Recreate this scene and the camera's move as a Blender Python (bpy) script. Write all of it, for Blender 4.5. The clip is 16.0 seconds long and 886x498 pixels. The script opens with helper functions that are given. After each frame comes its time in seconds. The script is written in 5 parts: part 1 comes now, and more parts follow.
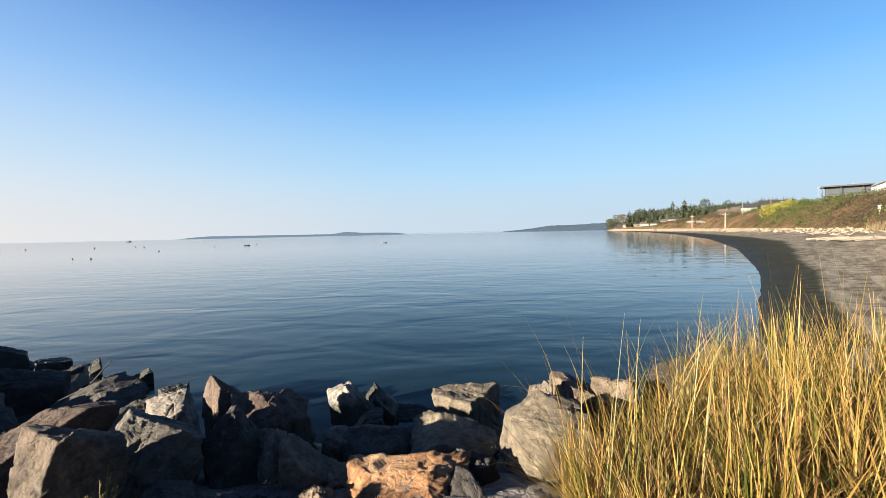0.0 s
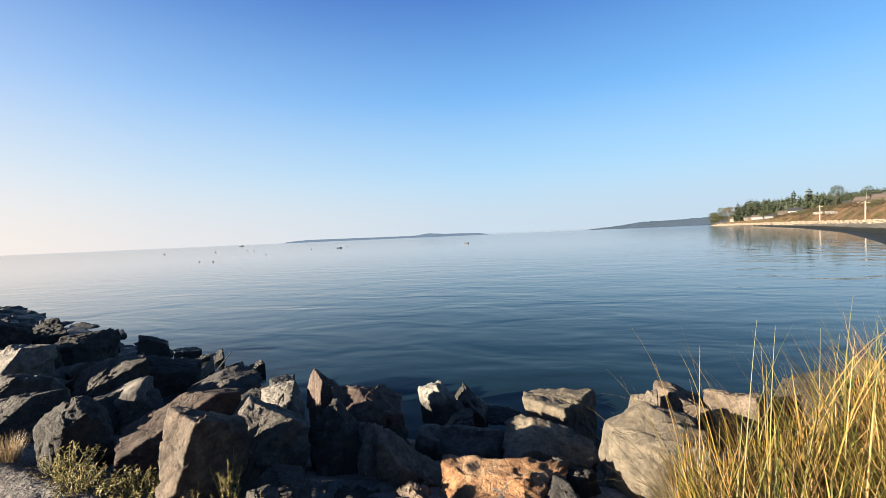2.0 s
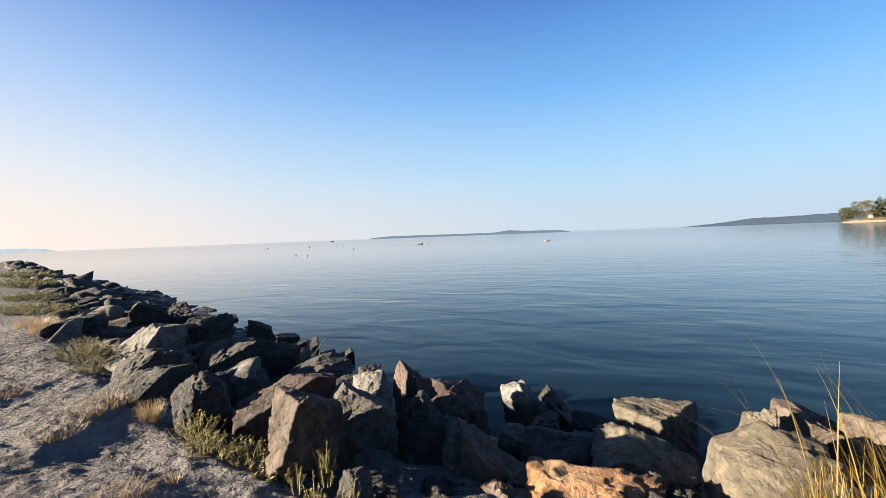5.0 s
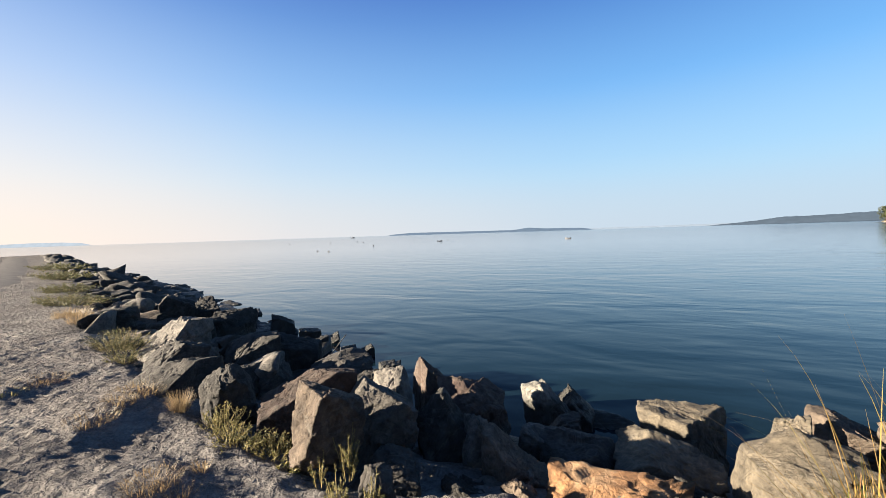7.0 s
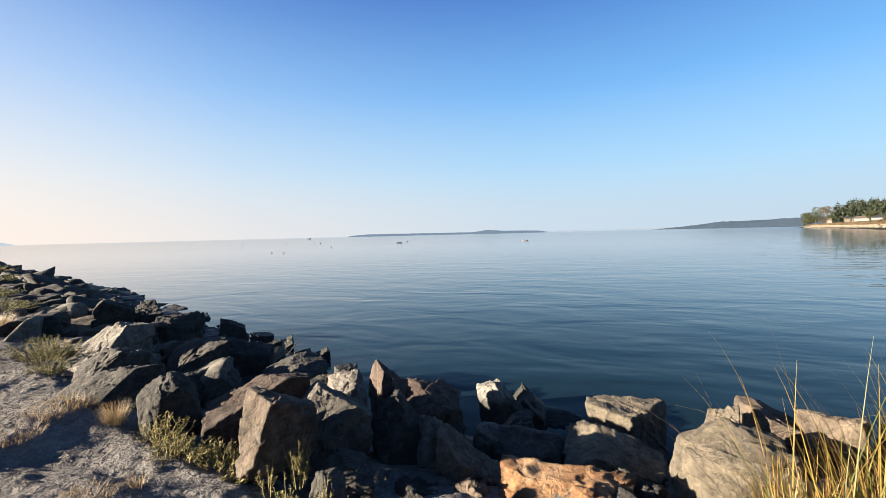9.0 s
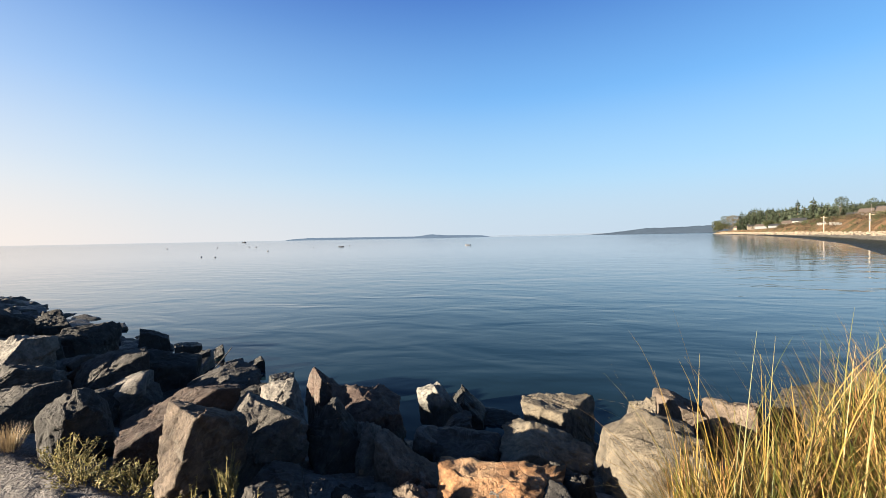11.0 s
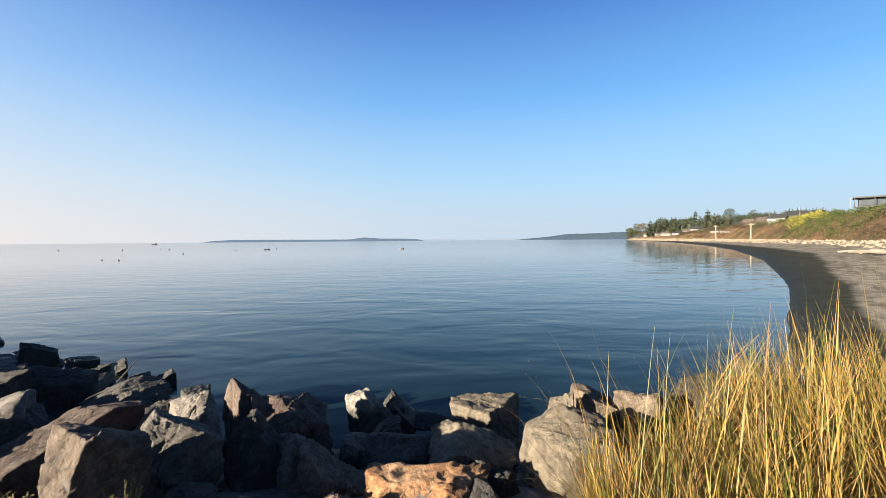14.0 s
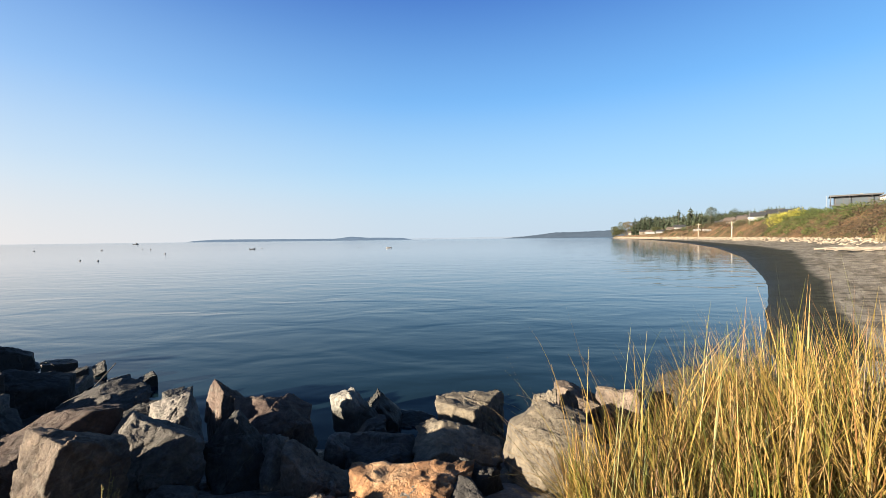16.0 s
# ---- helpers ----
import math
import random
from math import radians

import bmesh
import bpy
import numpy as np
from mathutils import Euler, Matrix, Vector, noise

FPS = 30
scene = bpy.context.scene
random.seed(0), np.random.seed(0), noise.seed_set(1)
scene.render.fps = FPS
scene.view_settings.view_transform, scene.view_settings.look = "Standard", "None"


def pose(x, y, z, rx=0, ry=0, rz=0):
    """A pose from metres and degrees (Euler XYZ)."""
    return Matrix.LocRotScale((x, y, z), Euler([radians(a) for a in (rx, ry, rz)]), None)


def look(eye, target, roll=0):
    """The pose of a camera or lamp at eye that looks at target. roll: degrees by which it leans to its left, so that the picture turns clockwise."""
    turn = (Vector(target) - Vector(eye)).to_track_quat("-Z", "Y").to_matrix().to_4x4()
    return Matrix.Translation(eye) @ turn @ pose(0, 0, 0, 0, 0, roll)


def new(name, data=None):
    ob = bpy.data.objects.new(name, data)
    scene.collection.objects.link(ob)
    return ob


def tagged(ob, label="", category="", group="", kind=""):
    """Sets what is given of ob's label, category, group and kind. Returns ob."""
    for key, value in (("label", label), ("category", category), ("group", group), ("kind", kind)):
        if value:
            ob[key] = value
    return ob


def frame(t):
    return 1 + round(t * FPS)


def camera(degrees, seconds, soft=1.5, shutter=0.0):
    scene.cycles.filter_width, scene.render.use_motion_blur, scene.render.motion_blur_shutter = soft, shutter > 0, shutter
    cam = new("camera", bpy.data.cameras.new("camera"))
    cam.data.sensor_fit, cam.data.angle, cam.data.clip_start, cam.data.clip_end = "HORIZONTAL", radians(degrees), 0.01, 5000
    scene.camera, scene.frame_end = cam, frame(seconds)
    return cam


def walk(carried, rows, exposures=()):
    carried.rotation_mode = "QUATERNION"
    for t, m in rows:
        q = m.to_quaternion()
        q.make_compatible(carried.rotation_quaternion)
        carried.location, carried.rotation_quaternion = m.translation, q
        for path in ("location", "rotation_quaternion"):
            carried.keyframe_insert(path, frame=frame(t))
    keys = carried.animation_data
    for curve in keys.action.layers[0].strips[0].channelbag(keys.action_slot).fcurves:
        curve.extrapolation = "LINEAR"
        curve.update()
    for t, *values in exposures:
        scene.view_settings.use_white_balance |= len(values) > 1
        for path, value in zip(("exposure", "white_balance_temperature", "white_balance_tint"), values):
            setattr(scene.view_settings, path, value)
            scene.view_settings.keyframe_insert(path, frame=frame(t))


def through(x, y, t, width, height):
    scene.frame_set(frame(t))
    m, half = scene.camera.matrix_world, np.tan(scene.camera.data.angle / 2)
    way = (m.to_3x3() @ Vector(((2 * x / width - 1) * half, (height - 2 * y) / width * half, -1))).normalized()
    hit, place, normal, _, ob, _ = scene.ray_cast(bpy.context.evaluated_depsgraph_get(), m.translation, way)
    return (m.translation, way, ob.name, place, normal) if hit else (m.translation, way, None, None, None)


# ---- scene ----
cam = camera(94.3, 16.0, soft=0.5)
PATH = [
    (0, (0.135, 0.005, 1.765), (0.177, 2.003, 1.688), -1.3),
    (0.5, (0.103, 0.024, 1.764), (0.051, 2.022, 1.688), -1.5),
    (1, (0.081, 0.034, 1.762), (-0.071, 2.027, 1.689), -1.8),
    (1.5, (0.065, 0.044, 1.767), (-0.195, 2.025, 1.696), -2.1),
    (2, (0.05, 0.052, 1.768), (-0.301, 2.02, 1.705), -2.5),
    (2.5, (0.043, 0.054, 1.765), (-0.384, 2.007, 1.706), -2.6),
    (3, (0.021, 0.055, 1.77), (-0.469, 1.993, 1.71), -2.6),
    (3.5, (0.003, 0.057, 1.768), (-0.551, 1.978, 1.707), -2.5),
    (4, (-0.008, 0.058, 1.767), (-0.623, 1.96, 1.704), -2.4),
    (4.5, (-0.014, 0.049, 1.768), (-0.683, 1.933, 1.706), -2.3),
    (5.3, (-0.029, 0.047, 1.769), (-0.777, 1.902, 1.705), -2.1),
    (6.1, (-0.044, 0.048, 1.772), (-0.847, 1.879, 1.703), -2.0),
    (6.6, (-0.048, 0.05, 1.774), (-0.863, 1.875, 1.702), -1.9),
    (7, (-0.047, 0.051, 1.775), (-0.854, 1.879, 1.701), -1.8),
    (7.5, (-0.041, 0.052, 1.776), (-0.822, 1.891, 1.699), -1.7),
    (8, (-0.028, 0.055, 1.776), (-0.766, 1.913, 1.701), -1.6),
    (8.5, (-0.012, 0.059, 1.776), (-0.7, 1.936, 1.702), -1.5),
    (9, (-0.006, 0.054, 1.775), (-0.63, 1.953, 1.704), -1.4),
    (11.5, (0.059, 0.033, 1.776), (-0.232, 2.011, 1.722), -0.9),
    (12, (0.069, 0.031, 1.781), (-0.153, 2.018, 1.729), -0.7),
    (12.5, (0.08, 0.03, 1.773), (-0.08, 2.023, 1.725), -0.6),
    (13, (0.087, 0.029, 1.771), (-0.02, 2.026, 1.725), -0.5),
    (13.5, (0.093, 0.027, 1.769), (0.023, 2.026, 1.728), -0.5),
    (14, (0.088, 0.027, 1.776), (0.049, 2.026, 1.733), -0.5),
    (14.5, (0.094, 0.025, 1.772), (0.081, 2.024, 1.73), -0.5),
    (15, (0.111, 0.024, 1.779), (0.122, 2.024, 1.733), -0.5),
    (15.5, (0.117, 0.019, 1.783), (0.15, 2.018, 1.732), -0.5),
    (16, (0.129, 0.013, 1.778), (0.15, 2.012, 1.729), -0.7),
]
walk(cam, [(t, look(eye, target, roll)) for t, eye, target, roll in PATH])

# ---- world, sun ----
SUN_AZ, SUN_EL = 241.0, 13.5          # degrees clockwise from +Y, and above the horizon
world = bpy.data.worlds.new("sky")
scene.world = world
world.use_nodes = True
wn = world.node_tree.nodes
wl = world.node_tree.links
sky = wn.new("ShaderNodeTexSky")
sky.sky_type = "NISHITA"
sky.sun_disc = False
sky.sun_elevation = radians(SUN_EL)
sky.sun_rotation = radians(SUN_AZ)
sky.air_density, sky.dust_density, sky.ozone_density = 1.0, 0.4, 3.0


def sky_nodes():
    """A clear sky, deep blue overhead, with a band of pale sea haze that is whiter and warmer towards the sun."""
    tc = wn.new("ShaderNodeTexCoord").outputs["Generated"]
    sep = wn.new("ShaderNodeSeparateXYZ")
    wl.new(tc, sep.inputs[0])
    up = maths(wn, wl, "ABSOLUTE", sep.outputs["Z"])
    dot = wn.new("ShaderNodeVectorMath")
    dot.operation = "DOT_PRODUCT"
    wl.new(tc, dot.inputs[0])
    dot.inputs[1].default_value = (math.sin(radians(SUN_AZ)), math.cos(radians(SUN_AZ)), 0.0)
    sunward = ramp(wn, wl, maths(wn, wl, "MULTIPLY_ADD", dot.outputs["Value"], 0.5), [(0.0, (0, 0, 0)), (0.31, (0.14,) * 3), (0.63, (0.5,) * 3), (0.85, (1, 1, 1))])
    dot.outputs["Value"].links[0].to_node.inputs[2].default_value = 0.5
    tinted = mix(wn, wl, sky.outputs[0], SKY_TINT, 1.0, "MULTIPLY")
    clear = ramp(wn, wl, up, SKY_CLEAR)
    body = mix(wn, wl, tinted, clear, 0.85)
    glow = mix(wn, wl, HAZE_COOL, HAZE_WARM, sunward)
    low = ramp(wn, wl, up, [(0.0, (1, 1, 1)), (0.06, (0.82,) * 3), (0.16, (0.42,) * 3), (0.32, (0.12,) * 3), (0.55, (0, 0, 0))])
    wide = ramp(wn, wl, up, [(0.0, (1, 1, 1)), (0.1, (0.84,) * 3), (0.25, (0.50,) * 3), (0.45, (0.14,) * 3), (0.65, (0, 0, 0))])
    fac = mix(wn, wl, low, wide, sunward)
    out = mix(wn, wl, body, glow, fac)
    wl.new(out, wn["Background"].inputs[0])


sun = new("sun", bpy.data.lights.new("sun", "SUN"))
sun.data.energy, sun.data.angle, sun.data.color = 5.0, radians(0.6), (1.0, 0.86, 0.67)
az, el = radians(SUN_AZ), radians(SUN_EL)
SUN_WAY = Vector((math.sin(az) * math.cos(el), math.cos(az) * math.cos(el), math.sin(el)))
sun.matrix_world = look(SUN_WAY * 100, (0, 0, 0))

scene.view_settings.exposure = 2.82

# ---- materials ----
WATER = -0.95


def material(name, rough=0.85, spec=0.3):
    m = bpy.data.materials.new(name)
    m.use_nodes = True
    b = m.node_tree.nodes["Principled BSDF"]
    b.inputs["Roughness"].default_value = rough
    b.inputs["Specular IOR Level"].default_value = spec
    return m, m.node_tree.nodes, m.node_tree.links, b


def ramp(nodes, links, source, stops):
    r = nodes.new("ShaderNodeValToRGB")
    e = r.color_ramp.elements
    while len(e) < len(stops):
        e.new(0.5)
    for k, (p, c) in zip(e, stops):
        k.position, k.color = p, (*c, 1) if len(c) == 3 else c
    links.new(source, r.inputs[0])
    return r.outputs[0]


def noise_node(nodes, links, coord, scale, detail=6, rough=0.6, distort=0.0):
    n = nodes.new("ShaderNodeTexNoise")
    n.inputs["Scale"].default_value, n.inputs["Detail"].default_value = scale, detail
    n.inputs["Roughness"].default_value, n.inputs["Distortion"].default_value = rough, distort
    links.new(coord, n.inputs["Vector"])
    return n.outputs["Fac"]


def mix(nodes, links, a, b, fac, how="MIX"):
    x = nodes.new("ShaderNodeMix")
    x.data_type, x.blend_type = "RGBA", how
    for sock, v in ((x.inputs[0], fac), (x.inputs[6], a), (x.inputs[7], b)):
        if isinstance(v, (int, float)):
            sock.default_value = v
        elif isinstance(v, tuple):
            sock.default_value = (*v, 1)
        else:
            links.new(v, sock)
    return x.outputs[2]


def maths(nodes, links, op, a, b=0.0, clamp=False):
    x = nodes.new("ShaderNodeMath")
    x.operation, x.use_clamp = op, clamp
    for sock, v in zip(x.inputs, (a, b)):
        if isinstance(v, (int, float)):
            sock.default_value = v
        else:
            links.new(v, sock)
    return x.outputs[0]


def bump(nodes, links, b, height, strength, distance, before=None):
    n = nodes.new("ShaderNodeBump")
    n.inputs["Strength"].default_value, n.inputs["Distance"].default_value = strength, distance
    links.new(height, n.inputs["Height"])
    if before:
        links.new(before, n.inputs["Normal"])
    links.new(n.outputs[0], b.inputs["Normal"])
    return n.outputs[0]


SKY_TINT = (0.10, 0.13, 0.16)
SKY_CLEAR = [(0.0, (0.24, 0.35, 0.45)), (0.12, (0.148, 0.348, 0.505)), (0.3, (0.060, 0.226, 0.465)), (0.5, (0.025, 0.094, 0.30)), (0.7, (0.034, 0.088, 0.215)), (1.0, (0.045, 0.092, 0.19))]
HAZE_COOL, HAZE_WARM = (0.27, 0.343, 0.412), (0.53, 0.452, 0.392)
wn["Background"].inputs[1].default_value = 0.29
sky_nodes()


def world_coord(nodes):
    return nodes.new("ShaderNodeNewGeometry").outputs["Position"]


def plain(name, c1, c2, scale=8.0, rough=0.8, relief=0.004, spec=0.3, per_object=0.0):
    """A mottled surface of two near colours with fine relief."""
    m, n, l, b = material(name, rough, spec)
    co = n.new("ShaderNodeTexCoord").outputs["Object"]
    a = noise_node(n, l, co, scale)
    f = noise_node(n, l, co, scale * 9, 4)
    c = ramp(n, l, a, [(0.3, c1), (0.7, c2)])
    c = mix(n, l, c, ramp(n, l, f, [(0.3, (0.7, 0.7, 0.7)), (0.7, (1.15, 1.15, 1.15))]), 0.6, "MULTIPLY")
    if per_object:
        r = n.new("ShaderNodeObjectInfo").outputs["Random"]
        v = maths(n, l, "MULTIPLY_ADD", r, per_object)
        v.node.inputs[2].default_value = 1 - per_object / 2
        h = n.new("ShaderNodeHueSaturation")
        l.new(v, h.inputs["Value"])
        l.new(c, h.inputs["Color"])
        c = h.outputs[0]
    l.new(c, b.inputs["Base Color"])
    bump(n, l, b, f, 0.6, relief)
    return m


def stone(name, c1, c2, c3, vein=(0.3, 0.27, 0.23)):
    """Quarried rock: broad colour patches, fine grain, pits, pale veins, and a dark wet tide stain near the water."""
    m, n, l, b = material(name, 0.9, 0.25)
    info = n.new("ShaderNodeObjectInfo")
    co = n.new("ShaderNodeTexCoord").outputs["Object"]
    shift = n.new("ShaderNodeVectorMath")
    shift.operation = "MULTIPLY_ADD"
    l.new(info.outputs["Random"], shift.inputs[0])
    shift.inputs[1].default_value = (37, 53, 71)
    l.new(co, shift.inputs[2])
    co = shift.outputs[0]
    broad = noise_node(n, l, co, 2.6, 5, 0.62, 0.5)
    grain = noise_node(n, l, co, 38, 8, 0.75)
    mid = noise_node(n, l, co, 9, 8, 0.7, 0.4)
    c = ramp(n, l, broad, [(0.3, c1), (0.5, c2), (0.68, c3)])
    c = mix(n, l, c, ramp(n, l, mid, [(0.36, (0.40, 0.39, 0.39)), (0.5, (0.85, 0.84, 0.83)), (0.64, (1.3, 1.27, 1.22))]), 0.8, "MULTIPLY")
    c = mix(n, l, c, ramp(n, l, grain, [(0.35, (0.6, 0.6, 0.62)), (0.65, (1.25, 1.25, 1.22))]), 0.7, "MULTIPLY")
    ridge = maths(n, l, "ABSOLUTE", maths(n, l, "SUBTRACT", noise_node(n, l, co, 2.1, 6, 0.55, 1.2), 0.5))
    line = ramp(n, l, ridge, [(0.0, (1, 1, 1)), (0.012, (0, 0, 0))])
    c = mix(n, l, c, vein, maths(n, l, "MULTIPLY", line, 0.10))
    spots = ramp(n, l, noise_node(n, l, co, 6.5, 3, 0.5), [(0.62, (0, 0, 0)), (0.7, (1, 1, 1))])
    c = mix(n, l, c, (0.08, 0.075, 0.065), maths(n, l, "MULTIPLY", spots, 0.5))
    value = n.new("ShaderNodeHueSaturation")
    v = maths(n, l, "MULTIPLY_ADD", info.outputs["Random"], 0.4)
    v.node.inputs[2].default_value = 0.8
    l.new(v, value.inputs["Value"])
    l.new(c, value.inputs["Color"])
    sep = n.new("ShaderNodeSeparateXYZ")
    pos = world_coord(n)
    l.new(pos, sep.inputs[0])
    edge = noise_node(n, l, pos, 2.2, 4)
    tide = maths(n, l, "SUBTRACT", sep.outputs["Z"], maths(n, l, "MULTIPLY", edge, 0.5))
    wet = ramp(n, l, maths(n, l, "ADD", tide, 1.35), [(0.52, (1, 1, 1)), (0.68, (0, 0, 0))])
    c = mix(n, l, value.outputs[0], (0.022, 0.021, 0.018), maths(n, l, "MULTIPLY", wet, 0.88))
    l.new(c, b.inputs["Base Color"])
    l.new(ramp(n, l, wet, [(0, (0.9,) * 3), (1, (0.5,) * 3)]), b.inputs["Roughness"])
    h = maths(n, l, "ADD", maths(n, l, "MULTIPLY", mid, 1.0), maths(n, l, "MULTIPLY", grain, 0.45))
    h = maths(n, l, "ADD", h, maths(n, l, "MULTIPLY", ramp(n, l, ridge, [(0, (0, 0, 0)), (0.03, (1, 1, 1))]), 0.2))
    cell = n.new("ShaderNodeTexVoronoi")
    cell.feature = "DISTANCE_TO_EDGE"
    cell.inputs["Scale"].default_value = 5.0
    bent = n.new("ShaderNodeVectorMath")
    bent.operation = "MULTIPLY_ADD"
    l.new(mid, bent.inputs[0])
    bent.inputs[1].default_value = (0.35, 0.35, 0.35)
    l.new(co, bent.inputs[2])
    l.new(bent.outputs[0], cell.inputs["Vector"])
    h = maths(n, l, "ADD", h, maths(n, l, "MULTIPLY", ramp(n, l, cell.outputs["Distance"], [(0, (0, 0, 0)), (0.05, (1, 1, 1))]), 0.06))
    bump(n, l, b, h, 1.0, 0.032)
    return m


STONES = {
    "grey": stone("grey_stone", (0.028, 0.027, 0.025), (0.043, 0.040, 0.037), (0.056, 0.051, 0.046)),
    "pale": stone("pale_stone", (0.070, 0.065, 0.060), (0.103, 0.094, 0.083), (0.128, 0.116, 0.103)),
    "white": stone("white_stone", (0.125, 0.122, 0.113), (0.167, 0.161, 0.146), (0.196, 0.187, 0.165)),
    "tan": stone("tan_stone", (0.062, 0.054, 0.042), (0.106, 0.090, 0.068), (0.142, 0.120, 0.089)),
    "brown": stone("brown_stone", (0.046, 0.036, 0.028), (0.080, 0.062, 0.048), (0.114, 0.090, 0.071)),
    "rust": stone("rust_stone", (0.075, 0.036, 0.017), (0.175, 0.095, 0.047), (0.253, 0.167, 0.099)),
    "red": stone("reddish_stone", (0.035, 0.023, 0.020), (0.056, 0.040, 0.033), (0.079, 0.062, 0.051)),
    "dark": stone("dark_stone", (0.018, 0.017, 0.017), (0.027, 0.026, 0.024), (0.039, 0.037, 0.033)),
}
STONE_WORDS = {"grey": "grey", "pale": "pale grey-buff", "white": "whitish", "tan": "tan", "brown": "brown", "rust": "rust-brown",
               "red": "dark reddish-brown", "dark": "dark grey"}


def water_material():
    m, n, l, b = material("sea_water", 0.06, 0.17)
    b.inputs["IOR"].default_value = 1.333
    pos = world_coord(n)
    length = n.new("ShaderNodeVectorMath")
    length.operation = "LENGTH"
    l.new(pos, length.inputs[0])
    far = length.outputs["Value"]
    # brightness is put into colour and sheen by distance: dim near, bright far out
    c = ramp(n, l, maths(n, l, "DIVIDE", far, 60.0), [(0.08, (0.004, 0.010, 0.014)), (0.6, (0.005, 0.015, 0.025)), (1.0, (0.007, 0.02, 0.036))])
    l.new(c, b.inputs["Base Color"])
    # reflection strength is raised with distance to brighten the far water
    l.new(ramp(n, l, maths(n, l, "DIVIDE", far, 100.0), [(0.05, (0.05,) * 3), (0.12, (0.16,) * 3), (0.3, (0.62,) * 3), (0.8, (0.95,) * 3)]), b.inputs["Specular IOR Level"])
    turn = n.new("ShaderNodeMapping")
    turn.inputs["Rotation"].default_value = (0, 0, radians(12))
    turn.inputs["Scale"].default_value = (0.55, 1.0, 1.0)
    l.new(pos, turn.inputs[0])
    swell = noise_node(n, l, turn.outputs[0], 0.50, 2, 0.5, 0.5)
    chop = noise_node(n, l, turn.outputs[0], 1.9, 2, 0.5, 0.4)
    fine = noise_node(n, l, pos, 7.0, 2, 0.5, 0.3)
    patches = noise_node(n, l, turn.outputs[0], 0.045, 4, 0.6, 0.5)
    calm = ramp(n, l, patches, [(0.36, (0.25,) * 3), (0.62, (1,) * 3)])
    h = maths(n, l, "ADD", maths(n, l, "MULTIPLY", swell, 0.75), maths(n, l, "MULTIPLY", maths(n, l, "MULTIPLY", chop, calm), 0.20))
    h = maths(n, l, "ADD", h, maths(n, l, "MULTIPLY", maths(n, l, "MULTIPLY", fine, calm), 0.009))
    h = maths(n, l, "MULTIPLY", h, ramp(n, l, maths(n, l, "DIVIDE", far, 500.0), [(0.0, (0.9,) * 3), (0.04, (0.75,) * 3), (0.14, (0.40,) * 3), (0.4, (0.13,) * 3), (1.0, (0.03,) * 3)]))
    bump(n, l, b, h, 1.0, 0.115)
    l.new(ramp(n, l, maths(n, l, "DIVIDE", far, 900.0), [(0.0, (0.03,) * 3), (0.15, (0.08,) * 3), (1.0, (0.10,) * 3)]), b.inputs["Roughness"])
    return m


def ground_material():
    """Trodden sandy grit: grey-tan, with scattered gravel and darker damp patches."""
    m, n, l, b = material("sandy_grit", 0.95, 0.0)
    pos = world_coord(n)
    a = noise_node(n, l, pos, 0.9, 6, 0.6)
    g = noise_node(n, l, pos, 45, 6, 0.7)
    k = noise_node(n, l, pos, 11, 3, 0.55, 0.3)
    c = ramp(n, l, a, [(0.3, (0.090, 0.085, 0.085)), (0.55, (0.146, 0.138, 0.135)), (0.75, (0.210, 0.198, 0.190))])
    c = mix(n, l, c, ramp(n, l, g, [(0.35, (0.6, 0.6, 0.6)), (0.65, (1.3, 1.28, 1.22))]), 0.7, "MULTIPLY")
    c = mix(n, l, c, ramp(n, l, k, [(0.35, (0.7, 0.7, 0.7)), (0.65, (1.15, 1.13, 1.1))]), 0.7, "MULTIPLY")
    l.new(c, b.inputs["Base Color"])
    bump(n, l, b, maths(n, l, "ADD", k, maths(n, l, "MULTIPLY", g, 0.22)), 1.0, 0.105)
    return m


def blade_material(name, stops, through=0.35, rough=0.55):
    """Thin plant tissue, each blade its own tint, letting some light through."""
    m, n, l, b = material(name, rough, 0.3)
    geo = n.new("ShaderNodeNewGeometry")
    c = ramp(n, l, geo.outputs["Random Per Island"], stops)
    f = noise_node(n, l, geo.outputs["Position"], 30, 3)
    c = mix(n, l, c, ramp(n, l, f, [(0.3, (0.75, 0.75, 0.75)), (0.7, (1.15, 1.15, 1.15))]), 0.35, "MULTIPLY")
    l.new(c, b.inputs["Base Color"])
    t = n.new("ShaderNodeBsdfTranslucent")
    l.new(c, t.inputs[0])
    s = n.new("ShaderNodeMixShader")
    s.inputs[0].default_value = through
    l.new(b.outputs[0], s.inputs[1])
    l.new(t.outputs[0], s.inputs[2])
    l.new(s.outputs[0], n["Material Output"].inputs[0])
    return m


SEA = water_material()
GRIT = ground_material()
DUNE_GRASS = blade_material("dune_grass", [(0.0, (0.034, 0.042, 0.008)), (0.16, (0.077, 0.081, 0.014)), (0.34, (0.164, 0.122, 0.024)), (0.55, (0.260, 0.164, 0.046)), (0.75, (0.319, 0.214, 0.086)),
                                           (0.87, (0.189, 0.097, 0.035)), (0.94, (0.109, 0.060, 0.025)), (1.0, (0.132, 0.118, 0.022))])
DRY_GRASS = blade_material("dry_straw", [(0.0, (0.146, 0.099, 0.052)), (0.5, (0.219, 0.157, 0.088)), (1.0, (0.278, 0.212, 0.125))])
WEED = blade_material("weed_leaf", [(0.0, (0.052, 0.055, 0.018)), (0.5, (0.12, 0.108, 0.038)), (0.85, (0.20, 0.165, 0.066)), (1.0, (0.30, 0.245, 0.12))])
